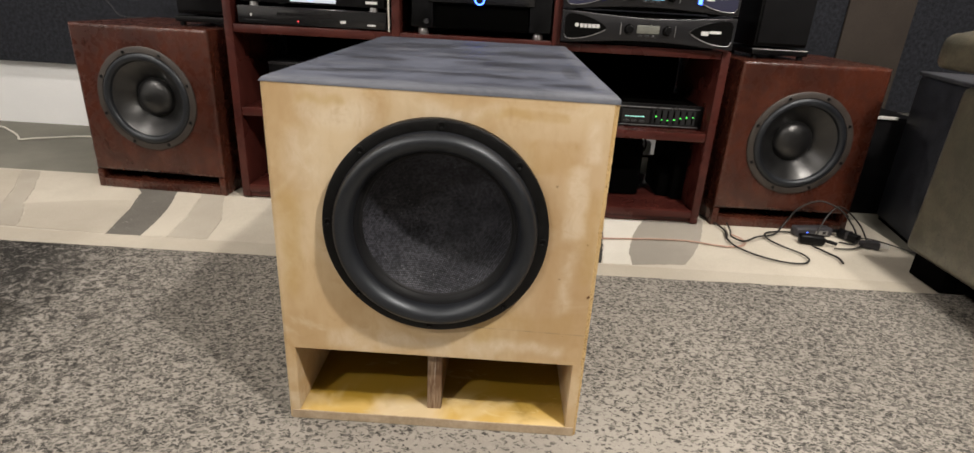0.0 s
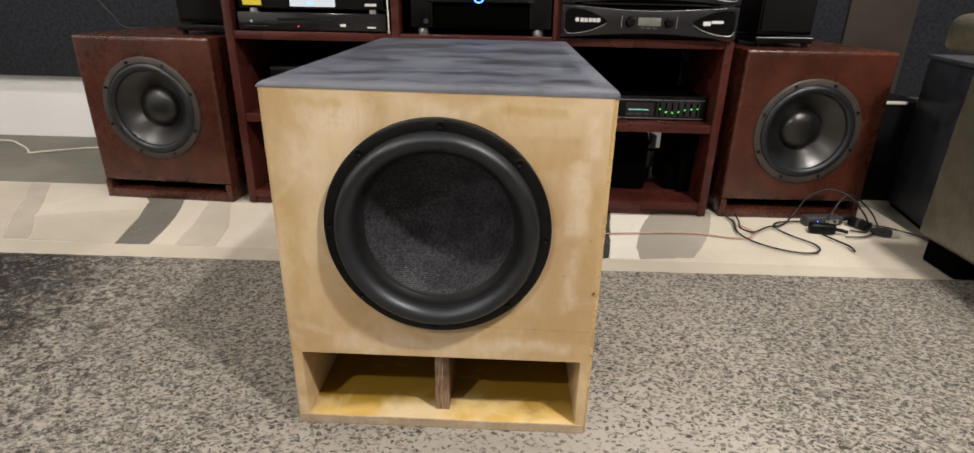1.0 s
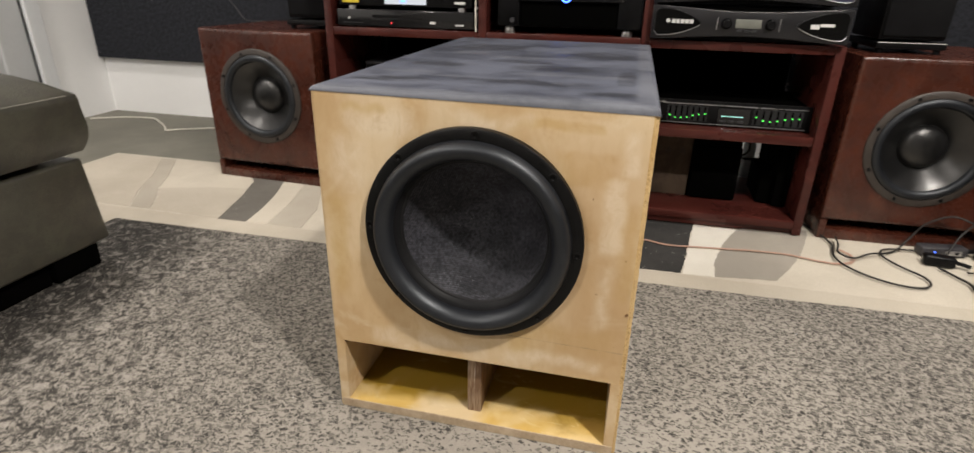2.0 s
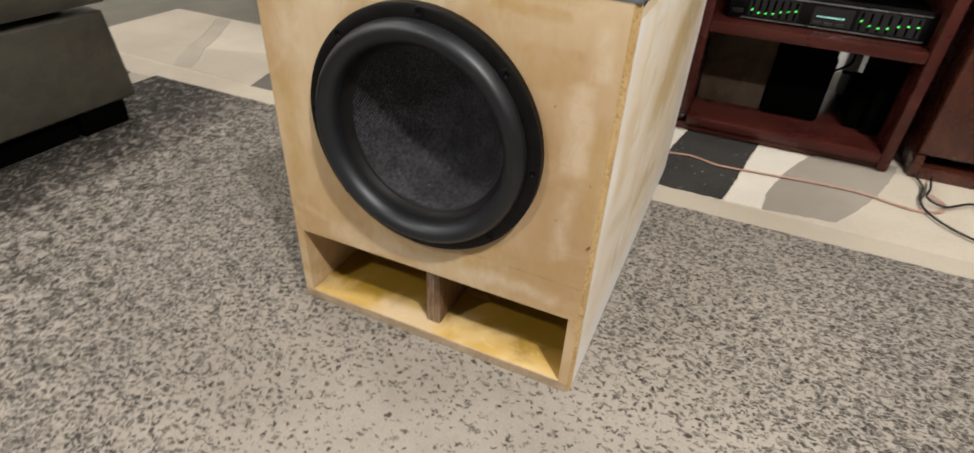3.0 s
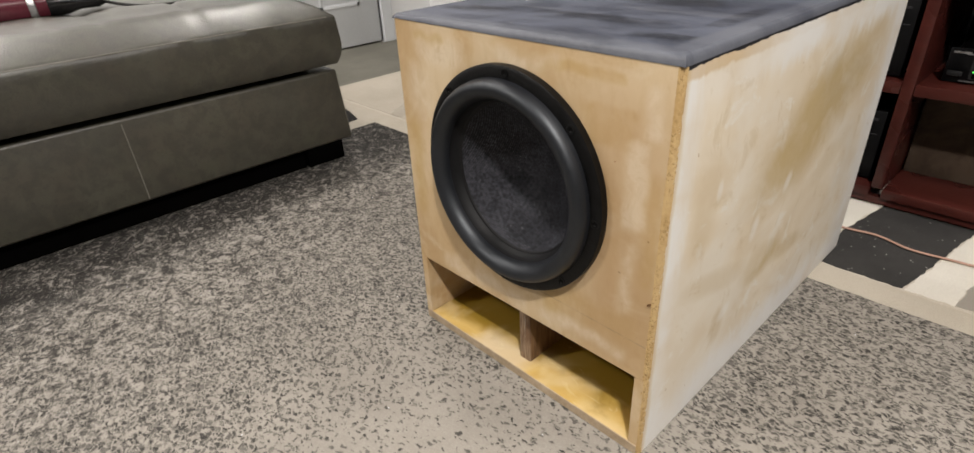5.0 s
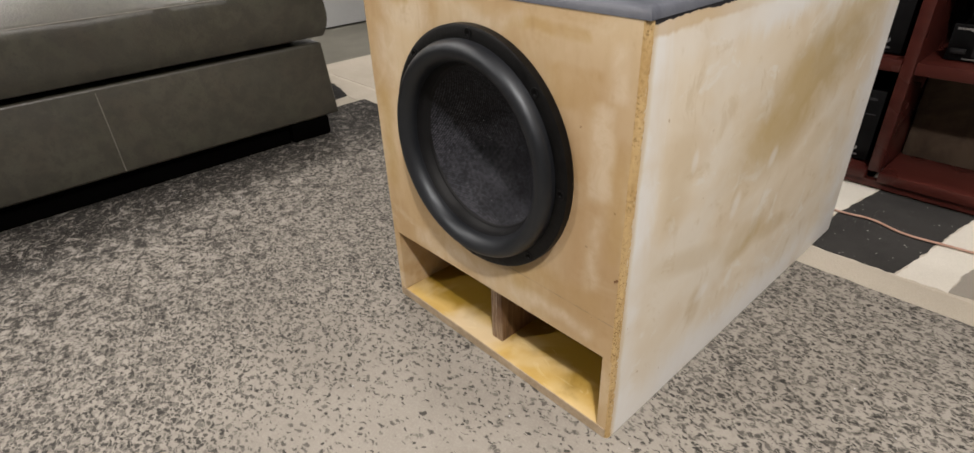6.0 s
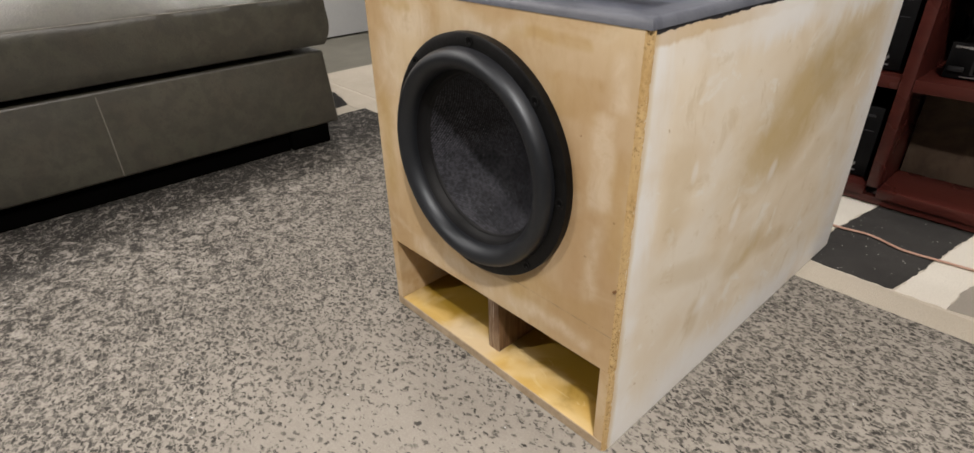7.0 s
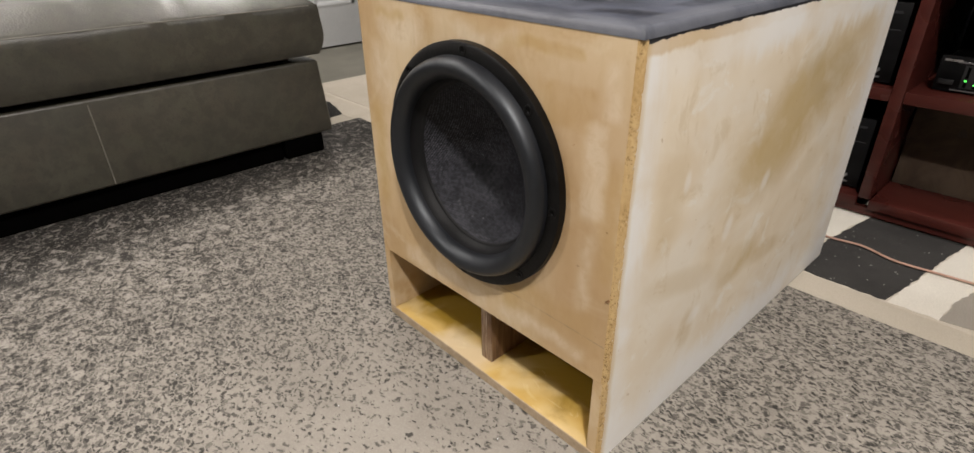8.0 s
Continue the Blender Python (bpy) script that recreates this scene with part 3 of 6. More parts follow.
def port_material():
    """Yellowed varnish on the duct boards, mottled, with the port's inner shade painted in."""
    n = Nodes("yellowed_duct_board")
    x, y, z = n.axes()
    stain = n.noise(12, 4, 0.6, (1, 1, 1), 0.6)
    pale = n.noise(8, 3, 0.6, (1, 1, 1), 0.6, (3, 1, 5))
    # half shadow deeper in the port, painted as a brown tone by depth
    inner_shade = n.ramp(n.math("ADD", y, n.math("MULTIPLY", n.math("SUBTRACT", stain, 0.5), 0.12)), 0.018, 0.055)
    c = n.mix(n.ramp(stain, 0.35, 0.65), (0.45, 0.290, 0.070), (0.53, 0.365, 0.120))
    c = n.mix(n.math("MULTIPLY", inner_shade, 0.92), c, (0.225, 0.136, 0.010))
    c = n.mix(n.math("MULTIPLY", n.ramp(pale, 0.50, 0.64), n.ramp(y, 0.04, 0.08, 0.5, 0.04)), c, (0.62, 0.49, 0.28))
    lip = n.math("MULTIPLY", n.ramp(n.math("ADD", n.math("ABSOLUTE", n.math("ADD", x, 0.045)), n.math("MULTIPLY", n.math("SUBTRACT", stain, 0.5), 0.1)), 0.075, 0.035), n.ramp(n.math("ADD", y, n.math("MULTIPLY", n.math("SUBTRACT", pale, 0.5), 0.08)), 0.055, 0.025))
    c = n.mix(n.math("MULTIPLY", lip, 0.7), c, (0.56, 0.46, 0.32))
    streaks = n.ramp(n.noise(40, 3, 0.6, (0.4, 1, 1), 1.5, (1, 1, 4)), 0.62, 0.68)
    c = n.mix(n.math("MULTIPLY", streaks, 0.22), c, (0.66, 0.56, 0.34))
    n.bump(stain, 0.15, 0.001)
    return n.done(c, 0.45, 0.0, 0.4)


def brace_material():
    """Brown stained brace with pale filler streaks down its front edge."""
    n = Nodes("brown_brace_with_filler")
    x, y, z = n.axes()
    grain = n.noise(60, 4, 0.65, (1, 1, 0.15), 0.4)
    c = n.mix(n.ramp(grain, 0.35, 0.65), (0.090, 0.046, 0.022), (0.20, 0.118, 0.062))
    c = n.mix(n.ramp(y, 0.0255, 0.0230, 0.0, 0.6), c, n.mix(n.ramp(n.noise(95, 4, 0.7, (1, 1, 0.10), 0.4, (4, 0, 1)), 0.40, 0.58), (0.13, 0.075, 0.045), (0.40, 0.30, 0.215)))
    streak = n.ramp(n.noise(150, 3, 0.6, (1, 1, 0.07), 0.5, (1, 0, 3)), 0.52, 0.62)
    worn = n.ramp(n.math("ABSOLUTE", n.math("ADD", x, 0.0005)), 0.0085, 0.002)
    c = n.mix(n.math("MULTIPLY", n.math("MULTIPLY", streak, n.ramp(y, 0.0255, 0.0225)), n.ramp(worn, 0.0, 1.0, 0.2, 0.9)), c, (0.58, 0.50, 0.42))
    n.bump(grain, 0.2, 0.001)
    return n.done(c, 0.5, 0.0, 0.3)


def mahogany(name, dark, light, rough, gloss=0.32):
    n = Nodes(name)
    grain = n.noise(30, 4, 0.65, (0.25, 1, 1), 0.3)
    broad = n.noise(4, 3, 0.6)
    scuff = n.ramp(n.noise(38, 3, 0.7, offset=(4, 1, 2)), 0.68, 0.76)
    c = n.mix(n.ramp(n.math("ADD", n.math("MULTIPLY", grain, 0.5), n.math("MULTIPLY", broad, 0.5)), 0.35, 0.65), dark, light)
    c = n.mix(n.math("MULTIPLY", scuff, 0.25), c, tuple(min(1, v * 2.2 + 0.02) for v in light))
    n.bump(n.math("ADD", grain, n.noise(160, 2, 0.5)), 0.12, 0.001)
    return n.done(c, n.ramp(broad, 0.3, 0.7, rough * 0.85, rough * 1.15), 0.0, gloss)


def painted_red():
    """Sprayed red-brown paint with an uneven orange-peel skin, darker clouds and fine dust."""
    n = Nodes("red_brown_paint")
    cloud = n.noise(7, 4, 0.62, (1, 1, 0.8), 0.5)
    peel = n.noise(85, 3, 0.6)
    mottle = n.noise(30, 4, 0.68, (1, 1, 0.8), 0.4, (5, 2, 1))
    c = n.mix(n.ramp(cloud, 0.34, 0.66), (0.040, 0.0100, 0.0055), (0.078, 0.0215, 0.0120))
    c = n.mix(n.math("MULTIPLY", n.ramp(mottle, 0.45, 0.64), 0.55), c, (0.036, 0.0105, 0.0065))
    dust = n.ramp(n.noise(210, 2, 0.6, offset=(2, 3, 9)), 0.63, 0.72)
    c = n.mix(n.math("MULTIPLY", dust, 0.30), c, (0.15, 0.075, 0.055))
    n.bump(n.math("ADD", peel, n.math("MULTIPLY", mottle, 0.6)), 0.16, 0.001)
    return n.done(c, n.ramp(mottle, 0.35, 0.65, 0.22, 0.34), 0.0, 0.62)


def carton_material():
    """Scuffed brown cardboard."""
    n = Nodes("brown_cardboard")
    flute = n.noise(60, 3, 0.6, (1, 1, 0.12))
    scuff = n.noise(14, 4, 0.65, (1, 1, 1), 0.6)
    c = n.mix(n.ramp(scuff, 0.35, 0.65), (0.048, 0.033, 0.023), (0.082, 0.058, 0.041))
    c = n.mix(n.math("MULTIPLY", n.ramp(flute, 0.45, 0.65), 0.3), c, (0.075, 0.050, 0.033))
    n.bump(flute, 0.2, 0.001)
    return n.done(c, 0.8, 0.0, 0.2)


M_BAFFLE, M_SIDE, M_TOP, M_MAT = baffle_material(), side_material(), top_material(), mat_material()
M_EDGE, M_PORT, M_WEAVE = edge_material(), port_material(), weave_material()
# the sofa's copy has its colour lifted in place of more light
M_LEATHER, M_SOFA = leather_material("grey_olive_leather"), leather_material("brightened_olive_leather", 2.3)
M_RUBBER = surface("black_foam_roll", (0.0052, 0.0059, 0.0078), (0.0088, 0.0098, 0.0125), 0.44, 12, 300, 0.10, specular=0.55)
M_RUBBER.node_tree.nodes["Principled BSDF"].inputs["Specular Tint"].default_value = (0.88, 0.94, 1.0, 1)
M_FRAME = surface("black_cast_frame", (0.0012, 0.0012, 0.0013), (0.0038, 0.0038, 0.0040), 0.46, 60, 220, 0.35, specular=0.18)
M_SKIRT = surface("matt_black_skirt", (0.0045, 0.0045, 0.0050), (0.0085, 0.0085, 0.0095), 0.55, 12, 300, 0.1, specular=0.22)
M_HOLE = surface("black_bolt_hole", (0.002, 0.002, 0.002), (0.004, 0.004, 0.004), 0.8, specular=0.05)
M_SCREW = surface("dark_steel_screw", (0.02, 0.02, 0.022), (0.06, 0.06, 0.065), 0.35, 30, 200, 0.05, metal=0.8)
# near-black: paints shade into port and cabinet recesses, also serves plain black parts
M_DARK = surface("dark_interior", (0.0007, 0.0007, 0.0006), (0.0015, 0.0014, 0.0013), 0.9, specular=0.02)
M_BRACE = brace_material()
M_FOOTEDGE = surface("greyed_board_edge", (0.30, 0.225, 0.145), (0.46, 0.365, 0.26), 0.7, 26, 200, 0.25, specular=0.25)
M_DIVIDER = mahogany("stained_brown_brace", (0.17, 0.085, 0.035), (0.34, 0.20, 0.10), 0.5)
M_RED = painted_red()
M_SHELF = mahogany("mahogany_stain", (0.042, 0.0098, 0.0080), (0.073, 0.018, 0.0138), 0.28)
M_GREYFRAME = surface("grey_cast_frame", (0.026, 0.0205, 0.0175), (0.044, 0.036, 0.031), 0.50, 20, 160, 0.2)
M_POLY = surface("black_poly_cone", (0.005, 0.005, 0.0052), (0.013, 0.013, 0.0135), 0.34, 26, 90, 0.30, specular=0.6)
M_CREAM = pile_material("cream_pile", (0.50, 0.455, 0.38), (0.57, 0.525, 0.445))
M_BEIGE = pile_material("beige_pile", (0.45, 0.405, 0.335), (0.51, 0.465, 0.39))
M_GREY = pile_material("grey_pile", (0.30, 0.275, 0.24), (0.36, 0.33, 0.285))
M_TAUPE = pile_material("taupe_pile", (0.40, 0.362, 0.302), (0.45, 0.412, 0.35))
M_CHAR = pile_material("charcoal_pile", (0.034, 0.033, 0.032), (0.056, 0.054, 0.052), 0.45)
M_SLATE = pile_material("slate_pile", (0.125, 0.116, 0.103), (0.165, 0.154, 0.138), 0.4)
M_IVORY = pile_material("ivory_pile", (0.66, 0.63, 0.56), (0.74, 0.71, 0.64))
M_FLOOR = surface("grey_green_floor", (0.135, 0.130, 0.108), (0.205, 0.198, 0.168), 0.8, 5, 260, 0.3, specular=0.2)
M_WHITE = surface("white_wall_paint", (0.82, 0.825, 0.83), (0.87, 0.875, 0.88), 0.6, 3, 140, 0.08)
M_DOOR = surface("white_door_paint", (0.66, 0.68, 0.70), (0.74, 0.76, 0.78), 0.45, 3, 100, 0.05)
M_BLACKWALL = surface("black_fabric_wall", (0.007, 0.0078, 0.0105), (0.032, 0.034, 0.042), 0.95, 70, 320, 0.4, specular=0.2)
M_BROWNPANEL = surface("brown_grey_panel", (0.036, 0.029, 0.0245), (0.056, 0.046, 0.039), 0.9, 5, 240, 0.3, specular=0.2)
M_BLACK = surface("black_plastic", (0.0025, 0.0025, 0.0028), (0.0060, 0.0060, 0.0067), 0.40, 24, 240, 0.08, specular=0.15)
M_GLOSS = surface("gloss_black", (0.007, 0.007, 0.008), (0.012, 0.012, 0.013), 0.16, 10, 200, 0.02)
M_GUN = surface("gunmetal_face", (0.035, 0.035, 0.038), (0.055, 0.055, 0.060), 0.38, 14, 260, 0.08, metal=0.4)
M_RIM = surface("dull_silver_rim", (0.30, 0.30, 0.31), (0.42, 0.42, 0.43), 0.30, 20, 240, 0.05, metal=0.8)
M_NICKEL = surface("bright_nickel", (0.70, 0.69, 0.66), (0.80, 0.79, 0.76), 0.4, 20, 240, 0.05, metal=0.25)
M_GREYPLASTIC = surface("dark_grey_plastic", (0.026, 0.025, 0.028), (0.045, 0.043, 0.048), 0.45, 30, 260, 0.08, specular=0.4)
M_SILVER = surface("brushed_silver", (0.42, 0.42, 0.43), (0.60, 0.60, 0.61), 0.32, 20, 240, 0.05, metal=0.9)
M_PRINT = surface("pale_print", (0.55, 0.55, 0.55), (0.68, 0.68, 0.68), 0.5)
M_CABLE = surface("black_cable", (0.010, 0.0095, 0.009), (0.022, 0.021, 0.020), 0.50, 30, 300, 0.05, specular=0.3)
M_COPPER = surface("pink_copper_wire", (0.36, 0.215, 0.16), (0.47, 0.30, 0.235), 0.4, 40, 300, 0.05)
M_OFFWHITE = surface("offwhite_cord", (0.60, 0.57, 0.50), (0.68, 0.65, 0.58), 0.5)
M_BLACKLEATHER = surface("blue_black_leather", (0.006, 0.007, 0.010), (0.042, 0.045, 0.058), 0.42, 26, 180, 0.35)
M_CORNERTOP = surface("blue_grey_edge_highlight", (0.040, 0.042, 0.050), (0.085, 0.088, 0.100), 0.45, 30, 200, 0.2)
M_SEAM = surface("pale_stitching", (0.14, 0.133, 0.115), (0.20, 0.19, 0.165), 0.7, 60, 420, 0.3)
M_BURGUNDY = surface("burgundy_plastic", (0.085, 0.012, 0.022), (0.13, 0.02, 0.035), 0.25)
M_YELLOW = surface("yellow_sticker", (0.62, 0.46, 0.03), (0.72, 0.55, 0.05), 0.6)
M_LCDGREY = surface("grey_unlit_display", (0.13, 0.135, 0.12), (0.19, 0.195, 0.17), 0.35, 20, 200, 0.02)
M_CARTON = carton_material()
M_BROWNPRINT = surface("dark_brown_print", (0.030, 0.020, 0.014), (0.045, 0.030, 0.021), 0.8)
M_CEIL = surface("ceiling_paint", (0.62, 0.61, 0.59), (0.70, 0.69, 0.67), 0.85)
M_WALLSIDE = surface("dark_room_paint", (0.20, 0.195, 0.185), (0.25, 0.245, 0.23), 0.8)
G_LAMP = glow("lamp_diffuser", (1.0, 0.90, 0.76), 6.0)
G_GREEN = glow("green_led", (0.10, 1.0, 0.12), 2.2)
G_TEAL = glow("teal_led", (0.45, 0.95, 0.85), 1.8)
G_BLUE = glow("blue_led", (0.04, 0.12, 1.0), 8.0)
M_GRILLE = surface("black_grille_cloth", (0.005, 0.005, 0.0055), (0.010, 0.010, 0.011), 0.9, 20, 400, 0.4, specular=0.1)
M_EQFACE = surface("dark_grey_panel", (0.013, 0.013, 0.014), (0.022, 0.022, 0.024), 0.5, specular=0.25)
G_BLUEGLASS = glow("blue_lit_glass", (0.08, 0.09, 0.55), 0.06)
M_AMPFACE = surface("dark_grey_amp_face", (0.009, 0.009, 0.0105), (0.015, 0.015, 0.0172), 0.32, 14, 260, 0.08, specular=0.42)
G_LCD = glow("blue_white_display", (0.30, 0.62, 1.0), 1.6)
G_RED = glow("red_led", (1.0, 0.05, 0.06), 1.6)
G_WHITE = glow("white_display", (0.80, 0.86, 0.95), 0.8)

# ---------- room ----------
FLOOR = -0.016
X0, X1, Y0, Y1 = -2.46, 2.60, -3.30, 1.82
structure("floor", block(X0 - 0.1, X1 + 0.1, Y0 - 0.1, Y1 + 0.1, FLOOR - 0.1, FLOOR), M_FLOOR, "plain grey-green low-pile floor covering", "floor")
structure("ceiling", block(X0 - 0.1, X1 + 0.1, Y0 - 0.1, Y1 + 0.1, CEILING, CEILING + 0.1), M_CEIL, "plain off-white ceiling", "ceiling")
structure("wall_north", block(X0 - 0.1, X1 + 0.1, Y1, Y1 + 0.1, FLOOR, CEILING), M_WHITE, "white painted wall behind the media cabinet", "wall")
structure("wall_east", block(X1, X1 + 0.1, Y0, Y1, FLOOR, CEILING), M_WALLSIDE, "dark painted side wall", "wall")
structure("wall_south", block(X0 - 0.1, X1 + 0.1, Y0 - 0.1, Y0, FLOOR, CEILING), M_WALLSIDE, "plain dark painted rear wall", "wall")
# the west wall has a doorway
D0, D1, DH = 0.62, 1.455, 2.03
structure("wall_west", merge(block(X0 - 0.1, X0, Y0, D0, FLOOR, CEILING), block(X0 - 0.1, X0, D1, Y1, FLOOR, CEILING), block(X0 - 0.1, X0, D0, D1, DH, CEILING)), M_WHITE, "white painted wall with a doorway", "wall")
structure("wall_panel", block(X0 + 0.002, X1, Y1 - 0.035, Y1 - 0.002, 0.262, CEILING - 0.01, 0.004), M_BLACKWALL, "black fabric panelling over the upper wall", "wall panel")
structure("wall_strip", block(1.43, 1.69, Y1 - 0.05, Y1 - 0.037, 0.262, CEILING - 0.02, 0.003), M_BROWNPANEL, "brown-grey upright strip on the black wall", "wall panel")


def make_door():
    door = tagged(new("door_1"), "closed white panelled door with moulded fields", "door", kind="structure")
    door.location = (X0 - 0.03, D0, FLOOR)
    w = D1 - D0
    part("leaf", block(-0.02, 0.018, 0.004, w - 0.004, 0.01, DH - FLOOR - 0.004, 0.002), M_DOOR, door)
    for y0, y1 in ((0.12, w / 2 - 0.05), (w / 2 + 0.05, w - 0.12)):
        for z0, z1 in ((0.22, 0.92), (1.06, 1.60), (1.70, 1.92)):
            bm = merge(block(0.017, 0.023, y0, y1, z0, z0 + 0.02, 0.002), block(0.017, 0.023, y0, y1, z1 - 0.02, z1, 0.002), block(0.017, 0.023, y0, y0 + 0.02, z0, z1, 0.002), block(0.017, 0.023, y1 - 0.02, y1, z0, z1, 0.002), block(0.0175, 0.0205, y0 + 0.03, y1 - 0.03, z0 + 0.03, z1 - 0.03, 0.001))
            part("door_panel", bm, M_DOOR, door)
    return door


make_door()
structure("door_trim", merge(block(X0 - 0.02, X0 + 0.018, D1, D1 + 0.072, FLOOR, DH + 0.07, 0.005), block(X0 - 0.02, X0 + 0.018, D0 - 0.072, D0, FLOOR, DH + 0.07, 0.005), block(X0 - 0.02, X0 + 0.017, D0 + 0.001, D1 - 0.001, DH, DH + 0.069, 0.005)), M_DOOR, "white painted door casing", "door trim")


def make_downlight(x, y, watts):
    lamp = thing("ceiling_light", (x, y, CEILING), "round recessed ceiling light, switched on", "ceiling light", "ceiling lights")
    part("trim_ring", lathe_z([(0.075, 0.0), (0.098, 0.0), (0.098, -0.006), (0.09, -0.010), (0.075, -0.004)], 32, closed=True), M_WHITE, lamp)
    part("diffuser", lathe_z([(0.0, -0.002), (0.074, -0.002), (0.074, 0.0), (0.0, 0.0)], 32), G_LAMP, lamp)
    data = bpy.data.lights.new("downlight", "AREA")
    data.shape, data.size, data.energy, data.color = "DISK", 0.15, watts, (1.0, 0.950, 0.903)
    data.spread = radians(165)
    ob = new("downlight", data)
    ob.location = (x, y, CEILING - 0.014)


for lamp_row in DOWNLIGHTS:
    make_downlight(*lamp_row)

# ---------- rug and mat ----------
RUG = -0.008


def rough_edge(outline, step=0.012, size=0.0022):
    """Uneven tufts along an outline."""
    rng = random.Random(len(outline))
    out = []
    for (xa, ya), (xb, yb) in zip(outline, outline[1:] + outline[:1]):
        k = max(1, int(math.hypot(xb - xa, yb - ya) / step))
        for i in range(k):
            t = i / k
            out.append((xa + (xb - xa) * t + rng.uniform(-size, size), ya + (yb - ya) * t + rng.uniform(-size, size)))
    return out


rug = thing("rug", (0, 0, 0), "large cream rug with grey, beige and charcoal curved shapes", "rug")
part("ground_weave", block(-1.79, 1.315, -1.20, 1.14, FLOOR, RUG, 0.002, 1), M_CREAM, rug)
rug_shapes = itertools.count()


def lay(name, outline, material):
    """A flat piece of pile set into the rug, each a hair higher than the last."""
    top = RUG + 0.0005 + 0.00008 * next(rug_shapes)
    return part(name, slab(rough_edge(outline), RUG - 0.001, top), material, rug, smooth=False)


lay("border", [(-1.785, 0.55), (1.31, 0.55), (1.31, 0.662), (-1.785, 0.652)], M_BEIGE)
lay("charcoal_patch", [(0.228, 0.664), (0.370, 0.666), (0.392, 0.80), (0.418, 0.965), (0.437, 1.06), (0.255, 1.06), (0.236, 0.96), (0.208, 0.78)], M_CHAR)
lay("ivory_patch", [(0.372, 0.666), (0.449, 0.668), (0.457, 0.75), (0.487, 0.86), (0.511, 0.925), (0.548, 1.0), (0.575, 1.05), (0.440, 1.05), (0.420, 0.965), (0.394, 0.80)], M_IVORY)
lay("ivory_patch", [(0.05, 0.666), (0.225, 0.666), (0.206, 0.78), (0.233, 0.96), (0.25, 1.05), (0.02, 1.05)], M_IVORY)
lay("grey_patch", [(0.451, 0.668), (0.600, 0.690), (0.640, 0.76), (0.690, 0.86), (0.738, 0.99), (0.752, 1.05), (0.577, 1.05), (0.550, 1.0), (0.513, 0.925), (0.489, 0.86), (0.459, 0.75)], M_GREY)
lay("charcoal_patch", [(-0.962, 0.654), (-0.868, 0.656), (-0.884, 0.76), (-0.912, 0.88), (-0.956, 1.0), (-0.98, 1.06), (-1.13, 1.06), (-1.06, 0.98), (-1.005, 0.82)], M_SLATE)
lay("ivory_patch", [(-0.866, 0.656), (-0.80, 0.657), (-0.82, 0.80), (-0.862, 0.96), (-0.90, 1.06), (-0.978, 1.06), (-0.954, 1.0), (-0.910, 0.88), (-0.882, 0.76)], M_CREAM)
lay("grey_band", [(-0.798, 0.657), (-0.688, 0.658), (-0.716, 0.80), (-0.775, 0.94), (-0.825, 1.06), (-0.898, 1.06), (-0.860, 0.96), (-0.818, 0.80)], M_TAUPE)
lay("beige_patch", [(-1.21, 0.664), (-0.964, 0.658), (-1.007, 0.82), (-1.04, 0.905), (-1.15, 0.89), (-1.32, 0.83), (-1.258, 0.75)], M_BEIGE)
lay("grey_band", [(-1.285, 0.665), (-1.215, 0.668), (-1.262, 0.75), (-1.325, 0.83), (-1.39, 0.955), (-1.44, 1.03), (-1.498, 1.125), (-1.565, 1.125), (-1.505, 1.035), (-1.443, 0.945), (-1.375, 0.805)], M_TAUPE)
lay("beige_patch", [(-1.78, 0.665), (-1.287, 0.665), (-1.377, 0.805), (-1.445, 0.945), (-1.507, 1.035), (-1.567, 1.125), (-1.78, 1.125)], M_BEIGE)
lay("charcoal_patch", [(-1.335, 0.556), (-1.42, 0.580), (-1.50, 0.598), (-1.60, 0.590), (-1.62, 0.40), (-1.38, 0.40), (-1.322, 0.49)], M_CHAR)


def make_mat():
    x0, x1, y0, y1 = -1.245, 1.62, -2.4, 0.575
    outline = [(x0, y0), (x1, y0), (x1, y1 + 0.032), (0.4, y1 + 0.010), (x0, y1 - 0.006)]
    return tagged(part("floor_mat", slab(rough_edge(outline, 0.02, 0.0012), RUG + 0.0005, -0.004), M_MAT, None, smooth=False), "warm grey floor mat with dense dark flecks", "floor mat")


make_mat()

